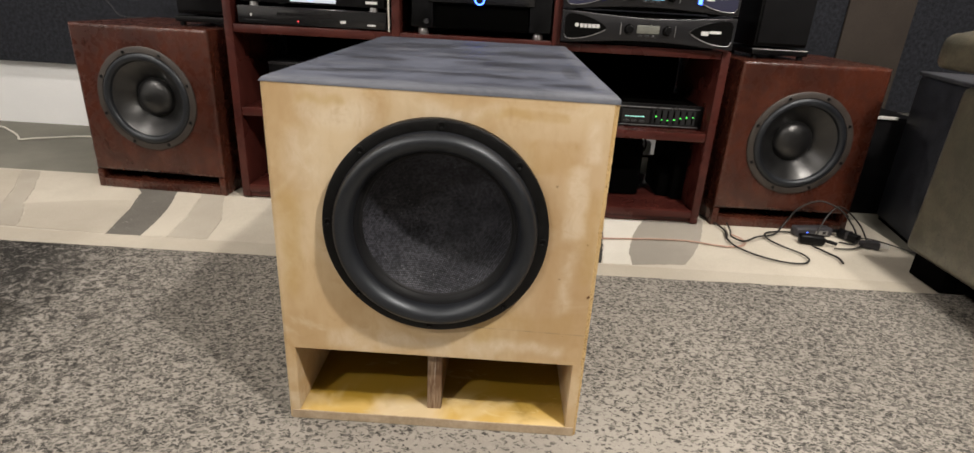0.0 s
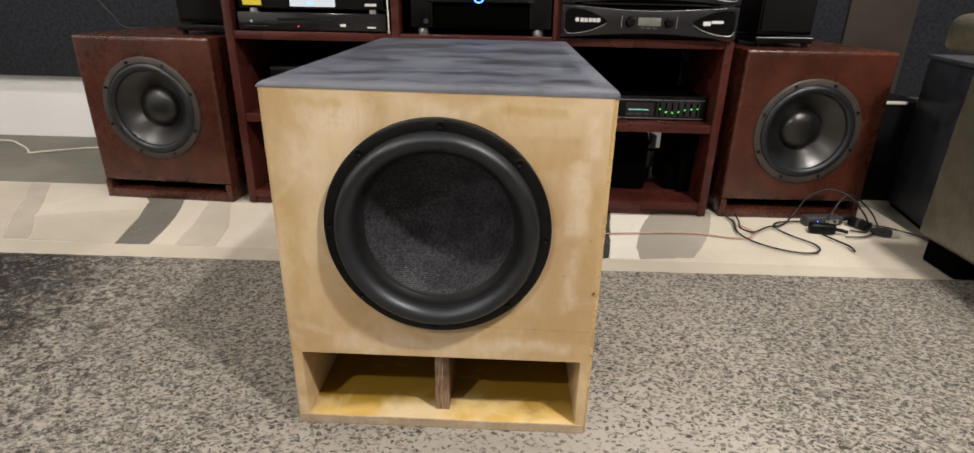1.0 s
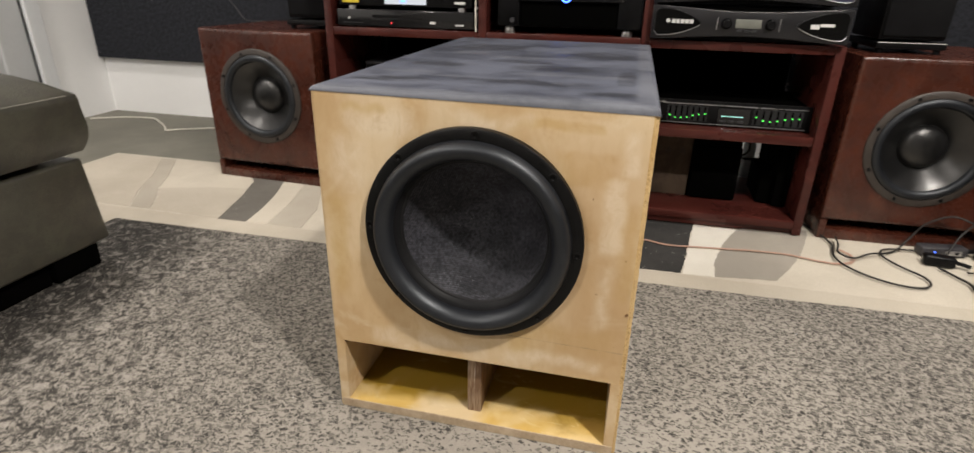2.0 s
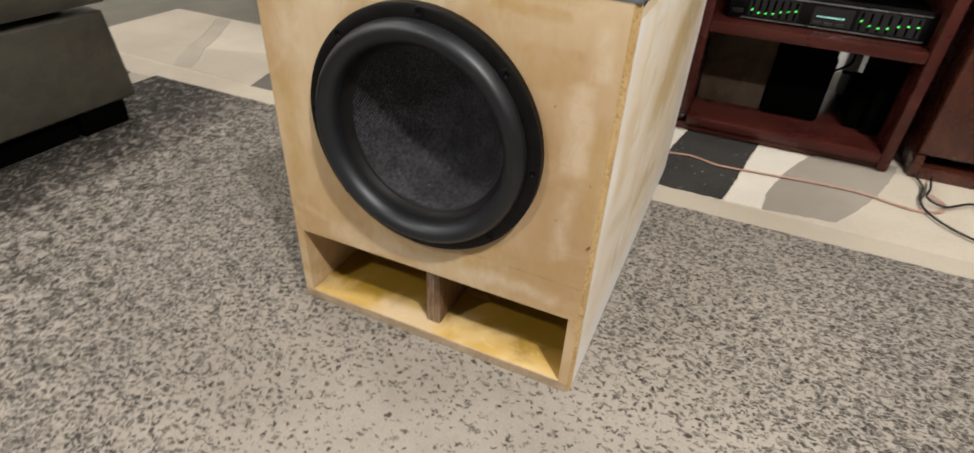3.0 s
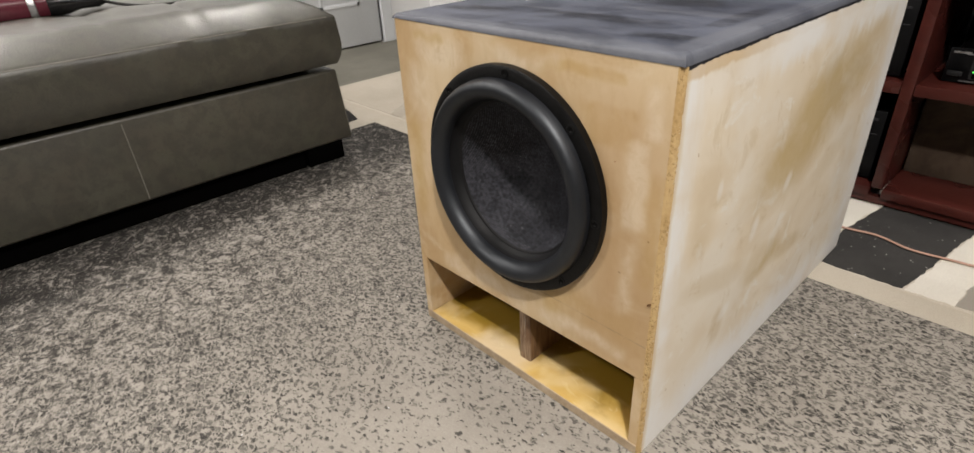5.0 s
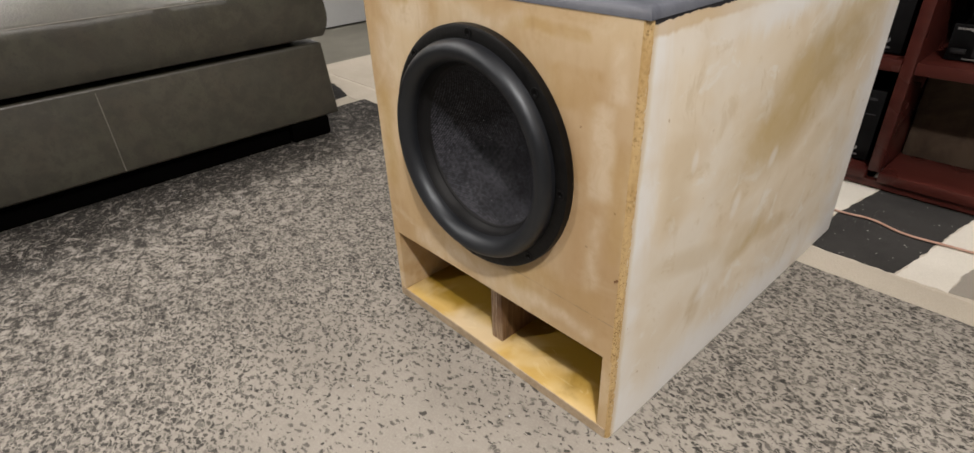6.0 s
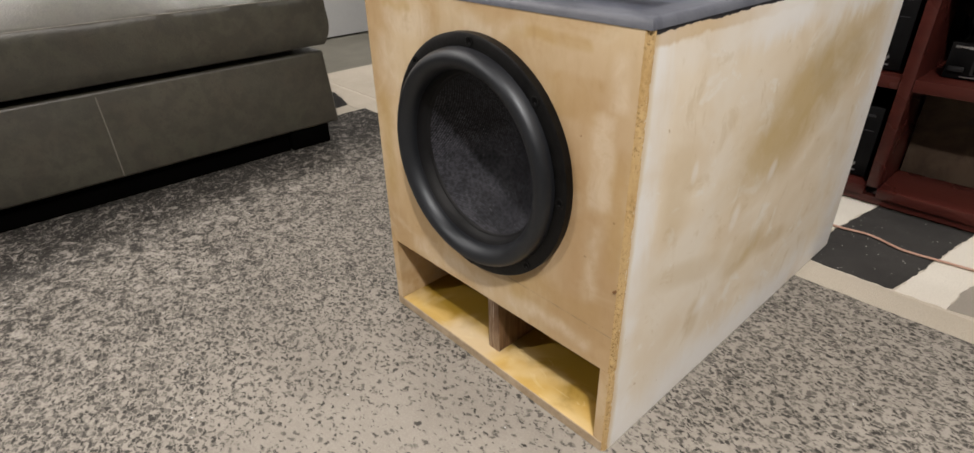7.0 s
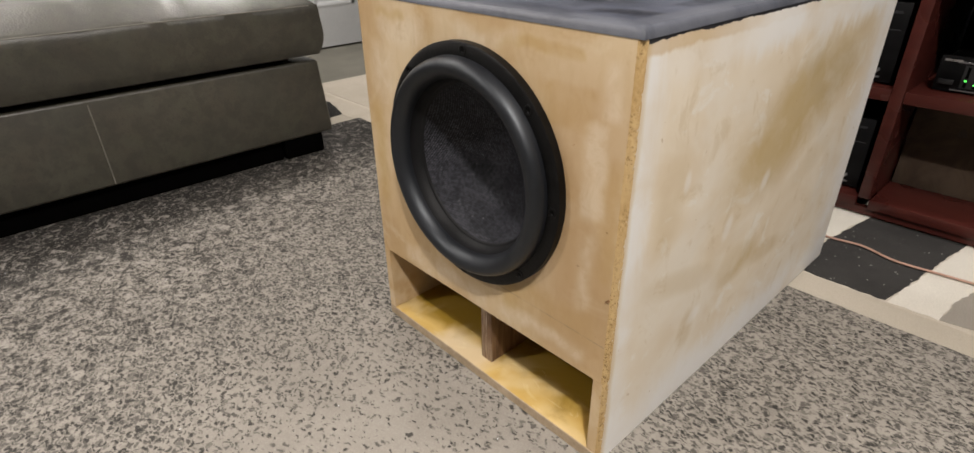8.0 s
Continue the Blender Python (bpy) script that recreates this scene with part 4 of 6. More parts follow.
# ---------- loudspeaker drivers ----------
def big_driver(parent, cx, cz):
    """Twelve-inch long-throw driver with a fat roll surround and a woven dished cone."""
    driver = part("driver_frame", lathe([(0.137, 0.0), (0.137, 0.010), (0.139, 0.0125), (0.1515, 0.0125), (0.1545, 0.0105), (0.1545, -0.001), (0.137, -0.001)], 96, (cx, 0, cz), closed=True), M_FRAME, parent, "black cast driver frame with eight bolt holes")
    roll = [(0.1393, 0.006)]
    for i in range(19):
        a = math.pi * i / 18
        c = math.cos(a)
        roll.append((0.1282 + (0.0110 if c > 0 else 0.0157) * c, 0.0108 + 0.0190 * math.sin(a) ** (0.85 if c > 0 else 1.05)))
    part("surround", lathe(roll, 96, (cx, 0, cz)), M_RUBBER, driver, "fat black rolled rubber surround")
    part("cone_skirt", lathe([(0.1127, 0.0108), (0.1119, 0.0060), (0.1102, 0.0010), (0.1070, -0.0034)], 96, (cx, 0, cz)), M_SKIRT, driver)
    part("cone_ring", lathe([(0.1073, -0.0032), (0.1060, -0.0038), (0.1046, -0.0046), (0.1036, -0.0066)], 96, (cx, 0, cz)), M_SKIRT, driver)
    dish = [(0.1040, -0.0062)]
    for i in range(1, 13):
        r = 0.1040 * (1 - i / 12)
        dish.append((r, -0.0062 - 0.052 * (1 - (r / 0.1040) ** 1.9)))
    part("cone", lathe(dish, 96, (cx, 0, cz)), M_WEAVE, driver, "dished black woven-fibre cone")
    for k in range(8):
        a = radians(90 - 2.3 - 45 * k)
        x, z = cx + 0.1465 * math.cos(a), cz + 0.1465 * math.sin(a)
        hole = part("bolt_recess", lathe([(0.0034, 0.0127), (0.0062, 0.0127), (0.0062, 0.0131), (0.0052, 0.0136), (0.0034, 0.0131)], 14, (x, 0, z), closed=True), M_FRAME, driver)
        part("bolt", lathe([(0.0, 0.0128), (0.0034, 0.0129), (0.0034, 0.012)], 10, (x, 0, z)), M_HOLE, hole)
        # small steel bead added to stand for the glint in each bolt hole
        part("bolt_glint", lathe([(0.0, 0.0134), (0.0014, 0.0132), (0.0015, 0.0127)], 8, (x, 0, z - 0.0024)), M_SCREW, hole)
    return driver


def small_driver(parent, cx, cz, turn):
    """Twelve-inch driver with a grey frame, a plain cone and a domed cap."""
    driver = part("driver_frame", lathe([(0.1365, -0.001), (0.1365, 0.005), (0.138, 0.007), (0.153, 0.007), (0.156, 0.005), (0.156, -0.001)], 80, (cx, 0, cz), closed=True), M_GREYFRAME, parent, "grey metal driver frame with bolt holes")
    roll = [(0.1375, 0.004)]
    for i in range(11):
        a = math.pi * i / 10
        roll.append((0.1255 + 0.0115 * math.cos(a), 0.003 + 0.0095 * math.sin(a)))
    roll += [(0.1125, 0.000)]
    part("surround", lathe(roll, 80, (cx, 0, cz)), M_RUBBER, driver)
    part("cone", lathe([(0.1130, 0.0005), (0.100, -0.008), (0.080, -0.026), (0.060, -0.046), (0.040, -0.066)], 80, (cx, 0, cz)), M_POLY, driver, "smooth black cone with a soft sheen")
    cap = [(0.0625, -0.046)]
    for i in range(9):
        a = math.pi / 2 * i / 8
        cap.append((0.0600 * math.cos(a), -0.045 + 0.030 * math.sin(a)))
    cap[-1] = (0.0, cap[-1][1])
    part("dust_cap", lathe(cap, 64, (cx, 0, cz)), M_POLY, driver, "domed black dust cap")
    for k in range(8):
        a = radians(turn + 45 * k)
        x, z = cx + 0.1465 * math.cos(a), cz + 0.1465 * math.sin(a)
        part("bolt", lathe([(0.0, 0.0075), (0.002, 0.0075), (0.0024, 0.0092), (0.0045, 0.0092), (0.0052, 0.006)], 10, (x, 0, z)), M_BLACK, driver)
    return driver


# ---------- the unfinished subwoofer ----------
def make_subwoofer():
    w, d, h, t = 0.2285, 0.747, 0.532, 0.0160
    sub = thing("subwoofer", (0, 0, 0), "unfinished plywood subwoofer with charcoal top and slot port, on the mat", "subwoofer")
    cz = 0.338

    def seam(bm, base=0.5225, tilt=0.0088):
        """Tip the joint under the lid: a touch lower towards +x."""
        for v in bm.verts:
            if abs(v.co.z - base) < 0.0012:
                v.co.z += 0.0005 - tilt * v.co.x
        return bm

    part("baffle", seam(holed_plate(-w + 0.0065, w - 0.0065, 0.1295, 0.5225, 0.0, cz, 0.137, 0.0, 0.019)), M_BAFFLE, sub, "honey-coloured front board with pale filler smears", smooth=False)
    # side boards: rounded along the outer upright edges, clipped at the rear foot
    for sign, name in ((-1, "side_panel"), (1, "side_panel")):
        bm = block(min(sign * w, sign * (w - t)), max(sign * w, sign * (w - t)), 0.0005, d, -0.004, 0.5225)
        edges = [e for e in bm.edges if all(abs(abs(v.co.x) - w) < 1e-5 for v in e.verts) and abs(e.verts[0].co.z - e.verts[1].co.z) > 0.1]
        bmesh.ops.bevel(bm, geom=edges, offset=0.0065, segments=4, affect="EDGES", profile=0.5)
        low = [e for e in bm.edges if all(v.co.z < -0.0039 for v in e.verts) and all(abs(abs(v.co.x) - w) < 1e-4 for v in e.verts)]
        bmesh.ops.bevel(bm, geom=low, offset=0.004, segments=2, affect="EDGES", profile=0.5)
        panel = part(name, seam(bm), M_SIDE, sub, "board rubbed with white primer, tan showing through")
        # bare front edge of the board, crumbly at the corner
        bm = block(min(sign * (w - 0.0045), sign * (w - t)), max(sign * (w - 0.0045), sign * (w - t)), -0.0002, 0.004, 0.0128, 0.1292)
        part("front_edge", bm, M_BAFFLE, panel)
        strip = bmesh.new()
        rows = []
        rng = random.Random(5 + sign)
        for i in range(131):
            z = -0.003 + 0.5255 * i / 130
            row = []
            for k in range(6):
                a = math.pi / 2 * k / 5
                r = 0.0066 + (rng.uniform(-0.0004, 0.0004) if sign > 0 else rng.uniform(-0.0001, 0.0001))
                row.append(strip.verts.new((sign * (w - 0.0065 + r * math.sin(a)), 0.0065 - r * math.cos(a), z + rng.uniform(-0.0008, 0.0008))))
            rows.append(row)
        for a, b in zip(rows, rows[1:]):
            for k in range(5):
                strip.faces.new((a[k], a[k + 1], b[k + 1], b[k]))
        bmesh.ops.recalc_face_normals(strip, faces=strip.faces)
        part("corner_edge", seam(strip), M_EDGE if sign > 0 else M_BAFFLE, panel, "crumbly exposed board edge" if sign > 0 else "rounded board edge")
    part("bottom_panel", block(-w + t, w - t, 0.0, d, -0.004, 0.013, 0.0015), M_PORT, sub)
    part("bottom_edge", block(-w + 0.0045, w - 0.0045, -0.0010, 0.0028, -0.0035, 0.0125, 0.0008), M_FOOTEDGE, sub, "greyed front edge of the bottom board", smooth=False)
    part("back_panel", block(-w + t, w - t, d - 0.02, d - 0.0005, 0.012, 0.5225), M_SIDE, sub)
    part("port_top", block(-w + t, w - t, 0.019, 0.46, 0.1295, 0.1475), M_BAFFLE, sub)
    # near-black board stands in for the darkness deep in the port
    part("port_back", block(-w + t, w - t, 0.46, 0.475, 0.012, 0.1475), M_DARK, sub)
    for sign in (-1, 1):
        a, b = sign * (w - t), sign * (w - t - 0.002)
        part("port_cheek", block(min(a, b), max(a, b), 0.0003, 0.45, 0.0132, 0.1292), M_BAFFLE, sub)
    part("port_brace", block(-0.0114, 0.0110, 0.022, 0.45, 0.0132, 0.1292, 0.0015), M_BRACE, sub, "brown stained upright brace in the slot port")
    # lid with rounded edges
    lid = block(-w - 0.0006, w + 0.0006, -0.0006, d + 0.001, 0.5225, h)
    top = [e for e in lid.edges if all(v.co.z > h - 1e-4 for v in e.verts)]
    up = [e for e in lid.edges if abs(e.verts[0].co.z - e.verts[1].co.z) > 0.01]
    bmesh.ops.bevel(lid, geom=up + top, offset=0.0092, segments=4, affect="EDGES", profile=0.5)
    part("top_panel", seam(lid), M_TOP, sub, "charcoal painted top with brush streaks and a ragged edge")
    big_driver(sub, 0.0, cz)
    # dings on the front
    for x, z, s in ((0.2205, 0.2475, 0.0017), (0.2185, 0.2460, 0.0012), (0.160, 0.410, 0.0010)):
        part("dent", lathe([(0.0, -0.0006), (s * 0.7, -0.0006), (s, 0.0006), (s, -0.002)], 9, (x, -0.0012 if x > 0.21 else 0.0, z)), M_DIVIDER, sub)
    return sub


make_subwoofer()


# ---------- red-brown subwoofers ----------
def make_red_sub(at, turn, label, driver_z, bolt_turn):
    w, d, h, t = 0.216, 0.42, 0.500, 0.02
    sub = thing("red_subwoofer", at, label, "subwoofer", "red-brown subwoofers", turn)
    z0 = FLOOR + 0.006
    part("baffle", holed_plate(-w, w, 0.050, h, 0.0, driver_z, 0.133, 0.0, 0.02, chamfer=0.0105), M_RED, sub, smooth=False)
    for sign in (-1, 1):
        part("side_panel", block(min(sign * w, sign * (w - t)), max(sign * w, sign * (w - t)), 0.021, d, z0, h, 0.003), M_RED, sub)
        part("front_stile", block(min(sign * w, sign * (w - t)), max(sign * w, sign * (w - t)), 0.0, 0.021, z0, 0.0498, 0.003), M_RED, sub)
    e, q = 0.0078, 0.0080
    part("edge_roundover", tube([(-w + q, q, h - q), (0, q, h - q), (w - q, q, h - q)], e, 12), M_RED, sub)
    for sign in (-1, 1):
        part("edge_roundover", tube([(sign * (w - q), q, 0.056), (sign * (w - q), q, 0.30), (sign * (w - q), q, h - q)], e, 12), M_RED, sub)
    part("top_panel", block(-w + t, w - t, 0.0205, d, h - t, h - 0.0002), M_RED, sub)
    part("bottom_panel", block(-w + t, w - t, 0.0, d, z0, 0.021, 0.002), M_RED, sub)
    part("back_panel", block(-w + t, w - t, d - 0.02, d - 0.001, 0.021, h - t), M_RED, sub)
    part("port_back", block(-w + t, w - t, 0.20, 0.21, 0.021, 0.10), M_DARK, sub)
    part("port_top", block(-w + t, w - t, 0.02, 0.20, 0.050, 0.062), M_DARK, sub)
    part("port_brace", block(-0.010, 0.010, 0.045, 0.20, 0.021, 0.050), M_DARK, sub)
    small_driver(sub, 0.0, driver_z, bolt_turn)
    return sub


make_red_sub((-1.007, 1.010, 0.0), -3.5, "red-brown painted subwoofer, beside the media cabinet by the white wall", 0.287, 20)
make_red_sub((0.982, 1.013, 0.0), 1.0, "red-brown painted subwoofer with cables lying before it", 0.268, 25)


def make_small_speaker(at, w, d, label, turn=0.0):
    box = thing("speaker", at, label, "speaker", "", turn)
    part("cabinet", block(-w, w, 0.0, d, 0.035, 0.34, 0.006), M_BLACK, box)
    part("grille", block(-w + 0.006, w - 0.006, -0.008, 0.0, 0.045, 0.33, 0.003), M_GRILLE, box)
    part("base", block(-w - 0.004, w + 0.004, -0.010, d, 0.012, 0.030, 0.004), M_BLACK, box)
    for x in (-w + 0.012, w - 0.012):
        for y in (0.006, d - 0.02):
            part("foot", lathe_z([(0.0, 0.0), (0.009, 0.0), (0.009, 0.012), (0.0, 0.012)], 14, (x, y, 0)), M_BLACK, box)
    return box


left_speaker = make_small_speaker((-0.862, 1.13, 0.4996), 0.082, 0.2, "black speaker standing on the red-brown subwoofer", -2)
right_speaker = make_small_speaker((0.910, 1.13, 0.4996), 0.082, 0.2, "black speaker with a bright base line, on the red-brown subwoofer", 2)
part("base_strip", block(-0.086, 0.082, -0.0118, -0.0102, 0.0275, 0.0293, 0.0005), M_NICKEL, right_speaker, "thin bright strip")


# ---------- media cabinet ----------
def make_cabinet():
    cab = thing("media_cabinet", (0, 0, 0), "dark mahogany open media cabinet filled with audio gear", "cabinet")
    y0, y1 = 0.996, 1.42
    low, high = 0.500, 0.80
    part("side_panel", block(-0.737, -0.713, y0, y1, RUG + 0.004, high, 0.002), M_SHELF, cab)
    part("divider", block(-0.252, -0.228, y0 + 0.001, y1, 0.036, high, 0.002), M_SHELF, cab)
    part("divider", block(0.208, 0.232, y0 + 0.001, y1, 0.036, high, 0.002), M_SHELF, cab)
    part("side_panel", block(0.696, 0.720, y0, y1, RUG + 0.004, 0.522, 0.002), M_SHELF, cab)
    part("top_panel", block(-0.742, 0.236, y0 - 0.004, y1, high, high + 0.022, 0.003), M_SHELF, cab)
    for a, b in ((-0.712, -0.253), (-0.227, 0.207), (0.233, 0.695)):
        part("bottom_shelf", block(a - 0.0004, b + 0.0004, y0 - 0.002, y1, 0.014, 0.0375, 0.002), M_SHELF, cab)
        part("middle_shelf", block(a, b, y0 + 0.002, y1, 0.258, 0.283, 0.002), M_SHELF, cab)
        part("upper_shelf", block(a, b, y0 + 0.002, y1, low, 0.5235, 0.002), M_SHELF, cab)
    part("kick_board", block(-0.712, 0.56, y0 + 0.006, y0 + 0.024, RUG + 0.005, 0.0135), M_SHELF, cab)
    part("kick_board", block(0.56, 0.695, y0 + 0.012, y0 + 0.03, RUG + 0.005, 0.0135), M_SHELF, cab)
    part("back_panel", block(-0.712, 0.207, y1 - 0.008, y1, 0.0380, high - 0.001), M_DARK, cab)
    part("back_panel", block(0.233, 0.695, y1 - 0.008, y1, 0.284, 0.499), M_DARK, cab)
    return cab


make_cabinet()


def make_equalizer():
    eq = thing("graphic_equalizer", (0.478, 1.060, 0.2832), "slim black graphic equalizer with lit green sliders, on the cabinet shelf", "equalizer")
    part("chassis", block(-0.205, 0.205, 0.004, 0.26, 0.004, 0.071, 0.002), M_DARK, eq)
    part("faceplate", block(-0.215, 0.215, -0.004, 0.004, 0.002, 0.072, 0.0015), M_BLACK, eq)
    part("top_rail", block(-0.185, 0.205, -0.007, -0.0045, 0.0605, 0.063, 0.0006), M_RIM, eq, "thin silver line")
    part("bottom_rail", block(-0.185, 0.205, -0.007, -0.0045, 0.0055, 0.0080, 0.0006), M_RIM, eq, "thin silver line")
    part("label_bar", block(-0.208, -0.178, -0.0052, -0.004, 0.062, 0.066), M_RIM, eq)
    part("power_button", block(-0.208, -0.182, -0.010, -0.0045, 0.016, 0.026, 0.001), M_EQFACE, eq)
    heights = (0.028, 0.022, 0.022, 0.024, 0.030, 0.034, 0.036)
    for bank, xs in enumerate(([-0.163 + 0.0160 * i for i in range(7)], [0.072 + 0.0188 * i for i in range(7)])):
        a, b = xs[0] - 0.008, xs[-1] + 0.008
        part("slider_panel", block(a, b, -0.0052, -0.0042, 0.012, 0.057), M_EQFACE, eq)
        for i, x in enumerate(xs):
            slot = part("slider_slot", block(x - 0.0024, x + 0.0024, -0.0060, -0.0054, 0.014, 0.054), M_DARK, eq)
            z = heights[i] if bank == 0 else (0.036, 0.027, 0.025, 0.028, 0.034, 0.037, 0.038)[i]
            part("slider_knob", block(x - 0.0028, x + 0.0028, -0.010, -0.0062, z - 0.0045, z + 0.0045, 0.001), M_BLACK, slot)
            part("slider_led", block(x - 0.0021, x + 0.0021, -0.0112, -0.0102, z - 0.0013, z + 0.0013), G_GREEN, slot, "glowing green light")
    part("display", block(-0.03, 0.055, -0.0052, -0.0042, 0.012, 0.054), M_GLOSS, eq)
    for i in range(8):
        part("display_led", block(-0.020 + 0.0076 * i, -0.0160 + 0.0076 * i, -0.0062, -0.0054, 0.0310, 0.0334), G_TEAL, eq)
    for x in (-0.024, 0.0, 0.024):
        part("button", block(x, x + 0.016, -0.009, -0.0054, 0.015, 0.021, 0.001), M_GUN, eq)
    for x in (-0.18, 0.18):
        for y in (0.02, 0.23):
            part("foot", block(x - 0.01, x + 0.01, y - 0.01, y + 0.01, 0.0, 0.004), M_BLACK, eq)
    return eq


make_equalizer()


def bow_tie(w, h, dip, n=16):
    """Outline of a face that is tall at the ends and pinched in the middle."""
    top = [(-w + 2 * w * i / n, h - dip * math.sin(math.pi * i / n) ** 1.4) for i in range(n + 1)]
    return top + [(x, -z) for x, z in top[::-1]]


def oval_window(sign, x_in, x_out, h, n=20):
    """A pointed half-oval, tall at the outer end, with rounded outer corners."""
    top = []
    for i in range(n + 1):
        t = i / n
        z = h * math.sin(math.pi / 2 * min(1.0, t * 1.15)) ** 0.75
        if t > 0.86:
            z = h - 0.012 * (1 - math.sqrt(max(0.0, 1 - ((t - 0.86) / 0.14) ** 2)))
        top.append((sign * (x_in + (x_out - x_in) * t), z))
    return top + [(x, -z * 0.94) for x, z in top[::-1] if z > 1e-6]


def make_power_amp(z, lit, label):
    amp = thing("power_amplifier", (0.4705, 0.985, z), label, "amplifier", "power amplifiers on the cabinet")
    h = 0.0425
    c = 0.046
    part("chassis", block(-0.222, 0.222, 0.022, 0.33, 0.006, 0.086, 0.003), M_BLACK, amp)
    part("grille", block(-0.236, 0.236, 0.010, 0.022, 0.004, 0.088, 0.003), M_DARK, amp)
    for k in range(6):
        part("grille_slat", block(-0.16, 0.16, 0.0065, 0.0105, 0.0050 + k * 0.0026, 0.0060 + k * 0.0026), M_BLACK, amp)
    bm = prism(bow_tie(0.2405, h, 0.012), -0.012, 0.010)
    bmesh.ops.translate(bm, verts=bm.verts, vec=(0, 0, c))
    front = [e for e in bm.edges if all(v.co.y < -0.0119 for v in e.verts)]
    bmesh.ops.bevel(bm, geom=front, offset=0.0028, segments=2, affect="EDGES", profile=0.5)
    part("faceplate", bm, M_AMPFACE, amp, "dark grey face pinched in the middle")
    for sign in (-1, 1):
        rim = prism(oval_window(sign, 0.112, 0.234, 0.0355), -0.0145, -0.012)
        bmesh.ops.translate(rim, verts=rim.verts, vec=(0, 0, c))
        window = part("side_window", rim, M_AMPFACE, amp, "dark oval window with a bright lower lip")
        pane = prism(oval_window(sign, 0.1165, 0.2315, 0.0332), -0.0155, -0.0142)
        bmesh.ops.translate(pane, verts=pane.verts, vec=(0, 0, c))
        part("window_pane", pane, G_BLUEGLASS if lit else M_HOLE, window)
        # only the lower rim is silver, building in the highlight it catches
        low = [(x, z) for x, z in oval_window(sign, 0.1135, 0.2325, 0.0345) if z < -1e-6]
        part("lip_highlight", tube([(x, -0.0152, c + z) for x, z in low], 0.0010, 6, 2), M_RIM, window, "silver lower lip with its highlight built in")
        if sign < 0:
            part("badge", lathe([(0.0, 0.0166), (0.0055, 0.0166), (0.0055, 0.0155)], 12, (-0.199, 0, c + 0.004)), G_LCD if lit else M_PRINT, window)
            for i, wbar in enumerate((0.0095, 0.0085, 0.0095, 0.0095, 0.0095)):
                part("badge_bar", block(-0.190 + 0.0112 * i, -0.190 + 0.0112 * i + wbar, -0.0166, -0.0156, c - 0.0020, c + 0.0080), M_PRINT, window)
        else:
            part("badge_bar", block(0.146, 0.166, -0.0166, -0.0156, c - 0.006, c + 0.005), M_PRINT, window)
            part("badge_bar", block(0.168, 0.200, -0.0166, -0.0156, c + 0.000, c + 0.007), M_PRINT, window)
        if lit:
            part("edge_light", block(sign * 0.129 - 0.005, sign * 0.129 + 0.005, -0.0168, -0.0156, c - 0.016, c + 0.014), G_BLUE, window, "blue glowing line")
    part("display", block(-0.031, 0.031, -0.0135, -0.0118, c - 0.010, c + 0.012, 0.001), G_LCD if lit else M_LCDGREY, amp, "lit blue display" if lit else "grey unlit display")
    for i in range(3):
        part("button", block(-0.026 + 0.018 * i, -0.014 + 0.018 * i, -0.015, -0.0118, c - 0.0195, c - 0.0135, 0.001), M_GUN, amp)
    for x in (-0.053, 0.053):
        part("knob", lathe([(0.0, 0.026), (0.009, 0.026), (0.0105, 0.0245), (0.0115, 0.012), (0.0135, 0.012), (0.0135, 0.011)], 24, (x, 0, c)), M_BLACK, amp)
    for x in (-0.077, 0.074):
        part("face_line", block(x, x + 0.0018, -0.0135, -0.0118, c - 0.015, c + 0.015), M_SILVER, amp)
    for x in (-0.19, 0.19):
        for y in (0.05, 0.28):
            part("foot", block(x - 0.012, x + 0.012, y - 0.012, y + 0.012, 0.0, 0.006), M_BLACK, amp)
    return amp


make_power_amp(0.5238, False, "black and gunmetal rack power amplifier with oval windows, on the cabinet")
make_power_amp(0.6128, True, "rack power amplifier with lit blue display, stacked on another")


def make_receiver():
    rec = thing("receiver", (0.004, 1.0, 0.5235), "large black receiver on silver feet with a blue light", "receiver")
    part("chassis", block(-0.197, 0.197, 0.012, 0.38, 0.018, 0.185, 0.004), M_BLACK, rec)
    part("front_panel", block(-0.135, 0.135, 0.002, 0.012, 0.022, 0.085, 0.003), M_DARK, rec)
    part("upper_panel", block(-0.150, 0.150, -0.012, 0.012, 0.088, 0.182, 0.004), M_GLOSS, rec)
    for x in (-0.167, 0.167):
        part("front_pillar", block(x - 0.031, x + 0.031, -0.006, 0.012, 0.020, 0.184, 0.004), M_BLACK, rec)
    part("knob", lathe([(0.0, 0.014), (0.0065, 0.014), (0.0075, 0.012), (0.0075, 0.006), (0.010, 0.006), (0.010, 0.005)], 20, (-0.155, 0, 0.036)), M_GUN, rec)
    part("light_ring", lathe([(0.0105, 0.0135), (0.0145, 0.0135), (0.0145, 0.0115), (0.0105, 0.0115)], 28, (-0.006, 0, 0.100), closed=True), G_BLUE, rec, "blue glowing ring")
    for x in (-0.166, 0.164):
        for y in (0.02, 0.34):
            part("foot", lathe_z([(0.0, 0.0), (0.0145, 0.0), (0.0155, 0.002), (0.0155, 0.016), (0.013, 0.019), (0.0, 0.019)], 24, (x, y, 0)), M_SILVER, rec, "silver foot")
    return rec


make_receiver()


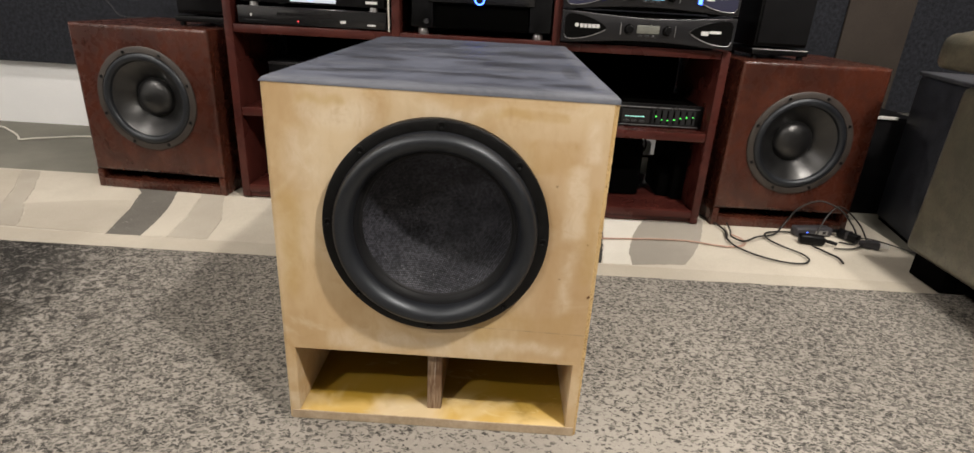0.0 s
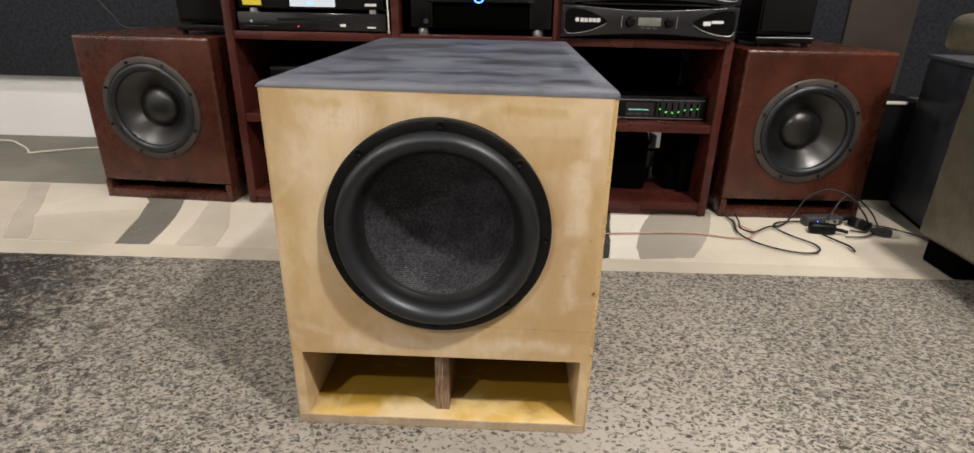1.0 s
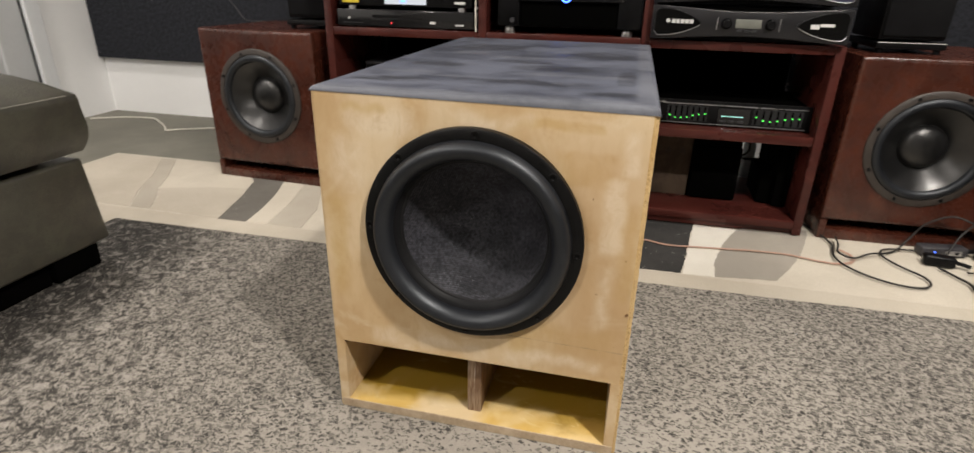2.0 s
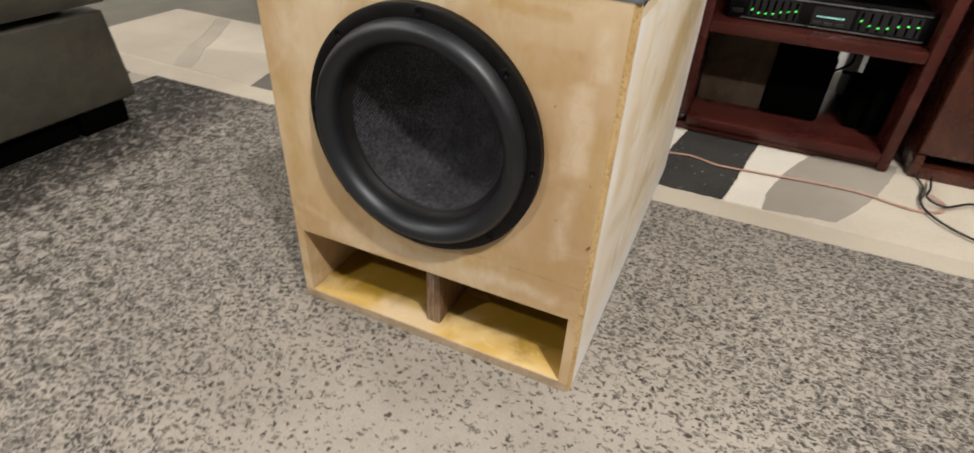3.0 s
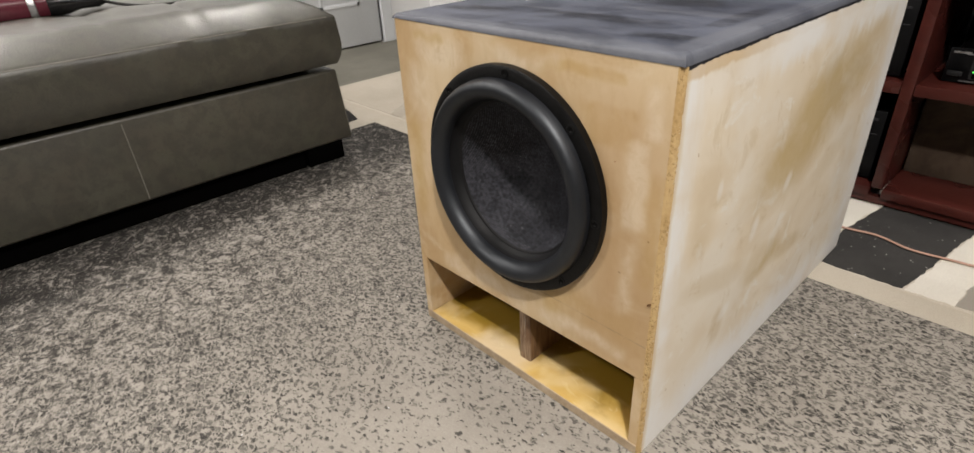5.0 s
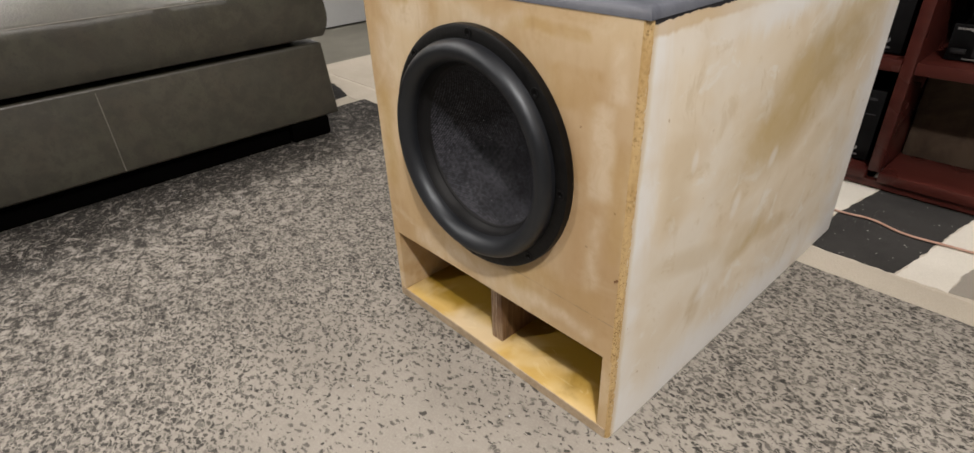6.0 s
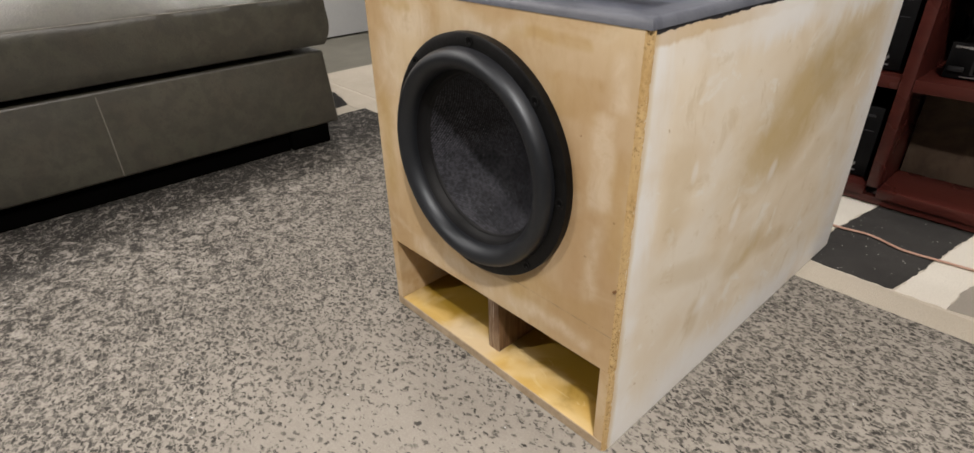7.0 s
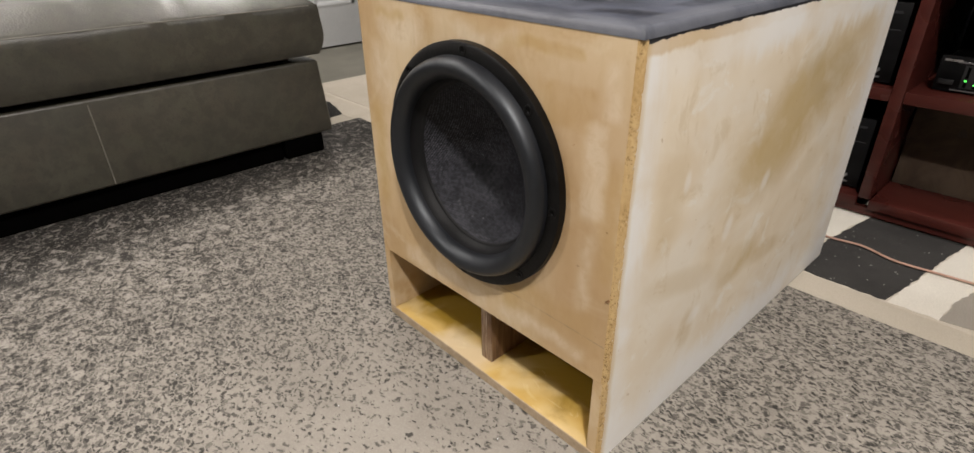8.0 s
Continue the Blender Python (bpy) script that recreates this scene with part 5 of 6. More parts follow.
def make_disc_player():
    dp = thing("disc_player", (-0.481, 1.0, 0.5235), "slim gloss black disc player with a red standby light", "disc player")
    part("chassis", block(-0.213, 0.213, 0.012, 0.25, 0.004, 0.050, 0.002), M_BLACK, dp)
    part("faceplate", block(-0.215, 0.215, 0.0, 0.012, 0.004, 0.052, 0.003), M_GLOSS, dp)
    part("disc_tray", block(-0.10, 0.06, -0.002, 0.0, 0.030, 0.045, 0.001), M_GLOSS, dp)
    part("standby_light", lathe([(0.0, 0.0025), (0.0018, 0.002), (0.0026, 0.0)], 12, (-0.040, 0, 0.015)), G_RED, dp, "small red light")
    part("logo_bar", block(0.082, 0.098, -0.0012, 0.0, 0.016, 0.023), M_PRINT, dp)
    part("logo_bar", block(0.160, 0.184, -0.0012, 0.0, 0.013, 0.017), M_PRINT, dp)
    part("logo_bar", block(-0.178, -0.173, -0.0012, 0.0, 0.024, 0.030), M_PRINT, dp)
    part("print_line", block(-0.195, -0.13, -0.0012, 0.0, 0.013, 0.0145), M_GUN, dp)
    for x in (-0.18, 0.18):
        part("foot", block(x - 0.012, x + 0.012, 0.03, 0.055, 0.0, 0.004), M_BLACK, dp)
        part("foot", block(x - 0.012, x + 0.012, 0.2, 0.225, 0.0, 0.004), M_BLACK, dp)
    return dp


make_disc_player()


def make_media_player():
    mp = thing("media_player", (-0.481, 1.004, 0.5755), "black media unit with a pale lit display, on the disc player", "media player")
    part("chassis", block(-0.205, 0.205, 0.010, 0.24, 0.011, 0.09, 0.002), M_BLACK, mp)
    part("faceplate", block(-0.208, 0.208, 0.0, 0.010, 0.010, 0.092, 0.003), M_BLACK, mp)
    part("display", block(-0.060, 0.070, -0.0022, 0.0, 0.016, 0.075, 0.001), G_WHITE, mp, "pale lit display")
    part("display_light", block(-0.008, 0.006, -0.0034, -0.0022, 0.022, 0.028), G_BLUE, mp)
    part("sticker", block(-0.196, -0.142, -0.0012, 0.0, 0.018, 0.07), M_YELLOW, mp, "yellow sticker")
    part("logo_bar", block(0.155, 0.188, -0.0012, 0.0, 0.020, 0.027), M_PRINT, mp)
    for x in (-0.17, 0.175):
        for y in (0.01, 0.21):
            part("foot", lathe_z([(0.0, 0.0), (0.013, 0.0), (0.013, 0.011), (0.0, 0.011)], 16, (x, y + 0.004, 0)), M_SILVER, mp)
    return mp


make_media_player()


def make_bass_amp(z, label):
    """Plain black unit with a small pale leaf-shaped mark near its corner."""
    unit = thing("black_amplifier", (-0.012, 1.035, z), label, "amplifier", "black amplifiers in the cabinet")
    part("chassis", block(-0.20, 0.20, 0.008, 0.33, 0.005, 0.165, 0.003), M_BLACK, unit)
    part("faceplate", block(-0.205, 0.205, -0.004, 0.008, 0.004, 0.168, 0.004), M_BLACK, unit)
    part("trim_line", block(-0.195, 0.195, -0.0055, -0.004, 0.112, 0.114), M_GUN, unit)
    part("vent", block(0.10, 0.19, -0.0055, -0.004, 0.145, 0.150), M_GUN, unit)
    for s in (-1, 1):
        part("mark", prism([(0.172, 0.022), (0.172 + s * 0.007, 0.030), (0.172 + s * 0.005, 0.036), (0.172, 0.030)], -0.0056, -0.004), M_RIM, unit)
    part("mark_bar", block(0.163, 0.181, -0.0056, -0.004, 0.014, 0.017), M_RIM, unit)
    for x in (-0.17, 0.17):
        for y in (0.03, 0.29):
            part("foot", block(x - 0.012, x + 0.012, y - 0.012, y + 0.012, 0.0, 0.005), M_BLACK, unit)


make_bass_amp(0.2832, "plain black amplifier with a small pale mark, on the middle shelf")
make_bass_amp(0.0377, "plain black amplifier with a small pale mark, on the bottom shelf")

box = thing("set_top_box", (-0.50, 1.10, 0.2832), "flat black set-top box with a grey lid, on the shelf", "set-top box")
part("case", block(-0.16, 0.18, 0.0, 0.2, 0.004, 0.118, 0.003), M_BLACK, box)
part("lid", block(-0.16, 0.18, -0.003, 0.2, 0.1185, 0.128, 0.002), M_GUN, box)
part("base_pad", block(-0.14, 0.16, 0.01, 0.19, 0.0, 0.004), M_BLACK, box)

carton = thing("cardboard_box", (0.236, 1.14, 0.0377), "worn brown cardboard box with two dark marks, on the bottom shelf", "cardboard box")
part("body", block(0.0, 0.169, 0.0, 0.16, 0.0, 0.192, 0.003), M_CARTON, carton)
part("flap", block(0.0015, 0.1675, 0.0015, 0.079, 0.1922, 0.1952, 0.001), M_CARTON, carton)
part("flap", block(0.0015, 0.1675, 0.081, 0.1585, 0.1922, 0.1948, 0.001), M_CARTON, carton)
for x in (0.098, 0.140):
    part("printed_mark", prism([(x - 0.010, 0.138), (x + 0.010, 0.138), (x + 0.006, 0.150), (x, 0.158), (x - 0.006, 0.150)], -0.0008, 0.0), M_BROWNPRINT, carton, "small dark mark")

unit = thing("power_supply", (0.47, 1.12, 0.0377), "plain black power supply unit on the bottom shelf", "power supply")
part("case", block(-0.063, 0.078, 0.0, 0.22, 0.003, 0.172, 0.008), M_DARK, unit)
part("lid", block(-0.061, 0.074, 0.002, 0.218, 0.1722, 0.19, 0.006), M_DARK, unit)
part("base_pad", block(-0.03, 0.03, 0.02, 0.2, 0.0, 0.003), M_BLACK, unit)
unit = thing("black_case", (0.62, 1.10, 0.0377), "matt black case standing on the bottom shelf", "case")
part("case", block(0.030, 0.070, 0.0, 0.28, 0.003, 0.214, 0.006), M_DARK, unit)
part("side_pocket", block(-0.008, 0.0298, 0.03, 0.20, 0.003, 0.100, 0.004), M_DARK, unit)
part("base_pad", block(-0.005, 0.06, 0.04, 0.19, 0.0, 0.003), M_BLACK, unit)
plate = thing("wall_adapter", (0.622, 1.385, 0.0377), "white plug-in adapter standing at the back of the shelf", "adapter")
part("case", block(-0.019, 0.019, 0.0, 0.03, 0.0, 0.126, 0.010, 3), M_DOOR, plate)
part("band", block(-0.0195, 0.0195, -0.001, 0.02, 0.066, 0.074), M_BLACK, plate)
tagged(part("loop_cable", tube([(0.47, 1.30, 0.19), (0.52, 1.35, 0.185), (0.575, 1.375, 0.19), (0.61, 1.378, 0.175), (0.615, 1.376, 0.14), (0.59, 1.376, 0.115), (0.54, 1.37, 0.09), (0.50, 1.36, 0.042)], 0.0035), M_CABLE), "black cable looping behind the cabinet shelf", "cable")
tagged(part("shelf_cord", tube([(-0.2585, 0.990, 0.80), (-0.2590, 0.990, 0.65), (-0.2575, 0.990, 0.555), (-0.2580, 0.993, 0.5245)], 0.0022), M_OFFWHITE), "thin white cord hanging down the cabinet divider", "cord")

# ---------- ottoman and sofa ----------
def cushion(x0, x1, y0, y1, z0, z1, crown, tufts, nx=60, ny=90, radius=0.035):
    """A padded block: rounded rim, crowned and tufted top, closed below."""
    bm = bmesh.new()
    grid = []
    for i in range(nx + 1):
        row = []
        for j in range(ny + 1):
            u, v = (0.4 * k / n + 0.3 * (1 - math.cos(math.pi * k / n)) for k, n in ((i, nx), (j, ny)))
            x, y = x0 + (x1 - x0) * u, y0 + (y1 - y0) * v
            ex, ey = min(x - x0, x1 - x), min(y - y0, y1 - y)
            e = min(ex, ey)
            drop = 0.0
            if e < radius:
                drop = 0.063 * (1 - e / radius) ** 1.3
            z = z1 - drop * 0.8 + crown * min(1, ex / 0.18) * min(1, ey / 0.18)
            for tx, ty in tufts:
                if abs(x - tx) < 0.2 and abs(y - ty) < 0.2:
                    z -= 0.020 * math.exp(-((x - tx) ** 2 + (y - ty) ** 2) / 0.0022)
            for tx in {t[0] for t in tufts}:
                z -= 0.008 * math.exp(-((x - tx) / 0.012) ** 2) * min(1, 0.3 + e / 0.15)
            for ty in {t[1] for t in tufts}:
                z -= 0.007 * math.exp(-((y - ty) / 0.010) ** 2) * min(1, 0.2 + e / 0.15)
            z += 0.003 * noise.noise((x * 9, y * 9, 0.3))
            row.append(bm.verts.new((x, y, z)))
        grid.append(row)
    for i in range(nx):
        for j in range(ny):
            bm.faces.new((grid[i][j], grid[i + 1][j], grid[i + 1][j + 1], grid[i][j + 1]))
    rim = [grid[i][0] for i in range(nx + 1)] + [grid[nx][j] for j in range(1, ny + 1)] + [grid[i][ny] for i in range(nx - 1, -1, -1)] + [grid[0][j] for j in range(ny - 1, 0, -1)]
    below = []
    cx, cy = (x0 + x1) / 2, (y0 + y1) / 2
    prev = rim
    levels = 10
    for k in range(1, levels + 1):
        t = k / levels
        puff = 0.003 * math.sin(math.pi * t) + 0.0015
        ring = []
        for v in rim:
            dx = puff if v.co.x > cx + (x1 - x0) * 0.49 else (-puff if v.co.x < cx - (x1 - x0) * 0.49 else 0)
            dy = puff if v.co.y > cy + (y1 - y0) * 0.49 else (-puff if v.co.y < cy - (y1 - y0) * 0.49 else 0)
            sag = 0.0040 * noise.noise((v.co.x * 5, v.co.y * 5, t * 2))
            under = 0.010 * max(0.0, (t - 0.70) / 0.30) ** 2
            dx -= math.copysign(under, v.co.x - cx) if abs(dx) > 0 else 0.0
            dy -= math.copysign(under, v.co.y - cy) if abs(dy) > 0 else 0.0
            ring.append(bm.verts.new((v.co.x + dx + sag, v.co.y + dy + sag, v.co.z + (z0 - v.co.z) * t)))
        n = len(rim)
        for i in range(n):
            bm.faces.new((prev[i], prev[(i + 1) % n], ring[(i + 1) % n], ring[i]))
        prev = ring
    bm.faces.new(prev)
    bmesh.ops.recalc_face_normals(bm, faces=bm.faces)
    return bm


def soft_body(x0, x1, y0, y1, z0, z1, radius=0.022, taper=0.0):
    """An upholstered base with rounded corners, slightly wider at the foot."""
    bm = block(x0, x1, y0, y1, z0, z1)
    bmesh.ops.bevel(bm, geom=list(bm.edges), offset=radius, segments=4, affect="EDGES", profile=0.5)
    bmesh.ops.subdivide_edges(bm, edges=[e for e in bm.edges if e.calc_length() > 0.2], cuts=14, use_grid_fill=True)
    cx, cy = (x0 + x1) / 2, (y0 + y1) / 2
    for v in bm.verts:
        t = (v.co.z - z0) / (z1 - z0)
        s = taper * (1 - t)
        v.co.x += s * (1 if v.co.x > cx else -1)
        v.co.y += s * (1 if v.co.y > cy else -1)
        w = 0.003 * noise.noise(v.co * 5)
        v.co.x += w
    bmesh.ops.recalc_face_normals(bm, faces=bm.faces)
    return bm


def pad(x0, x1, y0, y1, z0, z1, edge, corner):
    """A flat upholstered pad: rounded corners in plan, rounded rims, a slightly crowned top."""
    bm = bmesh.new()
    outline = []
    for cx, cy, start in ((x1 - corner, y1 - corner, 0), (x0 + corner, y1 - corner, 90), (x0 + corner, y0 + corner, 180), (x1 - corner, y0 + corner, 270)):
        outline += [(cx, cy, radians(start + 90 * i / 8)) for i in range(9)]
    levels = [(z0, -0.016), (z0 + 0.006, -0.005), (z0 + 0.016, 0.0)] + [(z1 - edge + edge * math.sin(a), -edge * (1 - math.cos(a))) for a in (radians(18 * k) for k in range(6))]
    levels += [(z1 + 0.006, -edge - 0.02), (z1 + 0.010, -corner + 0.004)]
    rings = [[bm.verts.new((cx + (corner + d) * math.cos(a), cy + (corner + d) * math.sin(a), z + 0.002 * noise.noise((cx * 7 + a, cy * 7, z * 9)))) for cx, cy, a in outline] for z, d in levels]
    n = len(outline)
    for low, up in zip(rings, rings[1:]):
        for i in range(n):
            bm.faces.new((low[i], low[(i + 1) % n], up[(i + 1) % n], up[i]))
    bm.faces.new(rings[-1])
    bm.faces.new(rings[0][::-1])
    bmesh.ops.recalc_face_normals(bm, faces=bm.faces)
    return bm


def make_ottoman():
    ot = thing("ottoman", (0, 0, 0), "large grey-olive leather ottoman with tufted lid and dark feet", "ottoman")
    x0, x1, y0, y1 = -2.06, -1.036, -0.92, 0.343
    part("base", soft_body(x0, x1 - 0.010, y0, y1, 0.055, 0.262, 0.007, 0.013), M_LEATHER, ot)
    part("gap_board", block(x0 + 0.06, x1 - 0.07, y0 + 0.06, y1 - 0.06, 0.255, 0.285), M_DARK, ot)
    tufts = [(x, y) for x in (-1.33, -1.70) for y in (-0.62, -0.41, -0.195, 0.012)]
    part("lid_cushion", cushion(x0 - 0.006, x1 + 0.006, y0 - 0.006, y1 + 0.014, 0.279, 0.4590, 0.014, tufts, radius=0.085), M_LEATHER, ot, "padded leather lid with stitched seams")
    part("piping", tube([(x1 + 0.005, y0 + 0.03, 0.4085), (x1 + 0.005, -0.5, 0.4090), (x1 + 0.005, 0.0, 0.4090), (x1 + 0.005, y1 - 0.01, 0.4085)], 0.0018), M_SEAM, ot)
    part("seam", tube([(x1 - 0.0085, -0.232, 0.250), (x1 - 0.0025, -0.231, 0.155), (x1 + 0.0035, -0.231, 0.060)], 0.0016), M_SEAM, ot, "pale stitched seam")
    # added near-black block: gives the gap below the leather its deep shade
    part("underside_shade", block(x0 + 0.05, x1 - 0.020, y0 + 0.15, y1 - 0.145, -0.0035, 0.0565), M_DARK, ot, "black block standing in for the shade under the base")
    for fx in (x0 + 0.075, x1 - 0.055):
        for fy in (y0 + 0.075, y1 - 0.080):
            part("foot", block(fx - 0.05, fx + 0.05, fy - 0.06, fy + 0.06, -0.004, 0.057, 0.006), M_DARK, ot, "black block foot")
    return ot


make_ottoman()


def make_sofa():
    so = thing("sofa", (0, 0, 0), "grey-olive leather sofa end with a padded arm cushion", "sofa")
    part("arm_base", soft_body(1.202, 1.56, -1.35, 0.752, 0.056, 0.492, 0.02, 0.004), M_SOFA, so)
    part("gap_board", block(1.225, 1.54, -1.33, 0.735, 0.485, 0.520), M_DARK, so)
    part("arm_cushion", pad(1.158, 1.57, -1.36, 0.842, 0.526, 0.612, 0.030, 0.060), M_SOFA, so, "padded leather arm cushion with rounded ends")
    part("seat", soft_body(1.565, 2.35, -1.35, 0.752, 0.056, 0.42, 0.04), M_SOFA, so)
    for fx in (1.26, 2.28):
        for fy in (-1.28, 0.66):
            part("foot", block(fx - 0.05, fx + 0.05, fy - 0.06, fy + 0.06, -0.004, 0.058, 0.006), M_DARK, so, "black block foot")
    part("underside_shade", block(1.25, 2.3, -1.3, 0.70, 0.012, 0.058), M_DARK, so)
    return so


make_sofa()

cabinet = thing("side_cabinet", (1.405, 1.205, 0), "blue-black leather-covered cabinet in the dim corner", "cabinet", turn=-11)
part("body", block(0.0, 0.30, -0.36, 0.0, FLOOR + 0.012, 0.470, 0.010, 3), M_BLACKLEATHER, cabinet)
# paler slab paints the highlight along the cabinet's top edge
part("top_edge", block(-0.003, 0.303, -0.363, 0.003, 0.4705, 0.484, 0.004), M_CORNERTOP, cabinet, "top edge with its blue-grey highlight in the colour")
part("plinth", block(0.01, 0.28, -0.35, -0.01, FLOOR, FLOOR + 0.013), M_DARK, cabinet)
tower = thing("corner_speaker", (0, 0, 0), "black floor speaker with a bright top strip, beside the subwoofer", "speaker")
part("cabinet", block(1.275, 1.470, 1.240, 1.50, FLOOR, 0.327, 0.004), M_BLACK, tower)
part("top_strip", block(1.330, 1.398, 1.232, 1.240, 0.3200, 0.3300, 0.001), M_NICKEL, tower, "thin bright strip")

# ---------- things on the ottoman ----------
tool = thing("hand_tool", (-1.375, -0.33, 0.459), "burgundy and black corded hand tool lying on the ottoman", "tool", turn=86)


def lathe_x(profile, n=28):
    bm = lathe(profile, n)
    bmesh.ops.rotate(bm, verts=bm.verts, cent=(0, 0, 0), matrix=Matrix.Rotation(math.pi / 2, 3, "Z"))
    return bm


body = lathe_x([(0.0, -0.14), (0.030, -0.14), (0.036, -0.12), (0.036, 0.06), (0.031, 0.09), (0.0, 0.09)])
bmesh.ops.translate(body, verts=body.verts, vec=(0, 0, 0.034))
part("barrel", body, M_BURGUNDY, tool, "glossy burgundy barrel")
nose = lathe_x([(0.0, 0.0905), (0.029, 0.0905), (0.026, 0.13), (0.018, 0.16), (0.018, 0.20), (0.012, 0.215), (0.0, 0.215)])
bmesh.ops.translate(nose, verts=nose.verts, vec=(0, 0, 0.032))
part("nozzle", nose, M_GLOSS, tool, "black nozzle")
part("handle", block(-0.13, -0.085, -0.13, -0.02, 0.004, 0.042, 0.014, 3), M_BLACK, tool, "black grip")
part("collar", lathe_x([(0.0375, 0.050), (0.0385, 0.052), (0.0385, 0.064), (0.0365, 0.066)]), M_SILVER, tool).location = (0, 0, 0.034)
tagged(part("tool_cord", tube([(-1.362, -0.118, 0.486), (-1.335, -0.085, 0.476), (-1.295, -0.04, 0.468), (-1.285, 0.03, 0.466), (-1.33, 0.09, 0.466), (-1.42, 0.115, 0.466), (-1.52, 0.09, 0.466), (-1.62, 0.02, 0.466), (-1.70, -0.10, 0.466)], 0.0042), M_CABLE), "black cord curled on the ottoman", "cord")

# ---------- cables on the rug ----------
LIE = RUG + 0.0045
tagged(part("speaker_wire", merge(tube([(-0.30, 0.80, LIE), (0.0, 0.845, LIE), (0.20, 0.832, LIE), (0.275, 0.841, LIE), (0.342, 0.822, LIE), (0.42, 0.830, LIE), (0.50, 0.839, LIE), (0.56, 0.846, LIE), (0.65, 0.848, LIE), (0.71, 0.832, LIE), (0.765, 0.822, LIE), (0.812, 0.842, LIE), (0.826, 0.885, LIE), (0.800, 0.915, LIE + 0.004)], 0.00155), tube([(-0.30, 0.8035, LIE), (0.0, 0.8485, LIE), (0.20, 0.8355, LIE), (0.275, 0.8445, LIE), (0.342, 0.8255, LIE), (0.42, 0.8335, LIE), (0.50, 0.8425, LIE), (0.56, 0.8495, LIE), (0.65, 0.8515, LIE), (0.71, 0.8355, LIE), (0.765, 0.8265, LIE), (0.808, 0.846, LIE), (0.821, 0.884, LIE), (0.798, 0.910, LIE + 0.004)], 0.00155)), M_COPPER), "pinkish copper twin speaker wire lying across the rug", "speaker wire")
R = 0.0027
B = RUG + 0.0075
tagged(part("power_cable", tube([(0.745, 1.10, B), (0.775, 1.02, B), (0.790, 0.95, B), (0.775, 0.88, B), (0.780, 0.826, B), (0.812, 0.775, B), (0.857, 0.741, B), (0.900, 0.727, B), (0.940, 0.733, B), (0.962, 0.762, B), (0.957, 0.800, B), (0.925, 0.845, B), (0.903, 0.900, B), (0.914, 0.943, B), (0.955, 0.962, B), (1.0, 0.965, B)], R), M_CABLE), "black power cable looped on the rug", "cable")
tagged(part("power_cable", tube([(0.81, 0.99, B + 0.008), (0.80, 0.93, B + 0.008), (0.785, 0.875, B + 0.009), (0.82, 0.865, B + 0.001), (0.87, 0.895, B + 0.006), (0.94, 0.94, B), (0.99, 0.985, 0.025), (1.02, 0.99, 0.07), (1.075, 0.985, 0.100), (1.13, 0.965, 0.085), (1.165, 0.95, 0.05), (1.18, 0.93, 0.02), (1.165, 0.90, B), (1.12, 0.905, B)], R), M_CABLE), "black power cable springing up before the subwoofer", "cable")
tagged(part("power_cable", tube([(1.06, 0.925, 0.012), (1.10, 0.965, 0.06), (1.145, 0.985, 0.085), (1.20, 0.97, 0.045), (1.225, 0.945, B), (1.20, 0.905, B), (1.14, 0.86, B), (1.08, 0.852, B)], R * 0.9), M_CABLE), "thin black cable in a loose tangle", "cable")
tagged(part("power_cable", tube([(1.19, 0.95, B), (1.24, 0.945, B), (1.285, 0.90, B), (1.33, 0.845, B), (1.42, 0.84, FLOOR + 0.006)], R * 0.8), M_CABLE), "thin black cable running off under the sofa", "cable")
tagged(part("power_cable", tube([(1.02, 0.865, B), (1.04, 0.82, B), (1.055, 0.785, B), (1.050, 0.748, B)], R * 1.1), M_CABLE), "short cable end with a black plug", "cable")

brick = thing("power_brick", (1.085, 0.972, RUG + 0.0025), "black power brick with a pale label and blue light", "power brick", turn=9)
part("case", block(-0.080, 0.040, -0.02, 0.018, 0.0, 0.027, 0.006, 3), M_GREYPLASTIC, brick)
part("label", block(-0.020, 0.022, -0.0212, -0.020, 0.007, 0.020), M_RIM, brick)
part("label_bar", block(0.004, 0.014, -0.0222, -0.0213, 0.010, 0.017), M_BLACK, brick)
part("status_light", block(-0.049, -0.0455, -0.0215, -0.0198, 0.0145, 0.0165), G_BLUE, brick, "blue light")
part("cord_boot", tube([(0.038, 0, 0.013), (0.060, 0.0, 0.013), (0.080, 0.001, 0.012)], 0.0065), M_BLACK, brick)
adapter = thing("plug_adapter", (1.034, 0.893, RUG + 0.0025), "black plug adapter on the rug", "adapter", turn=-8)
part("case", block(-0.040, 0.032, -0.015, 0.015, 0.0, 0.028, 0.007, 3), M_BLACK, adapter)
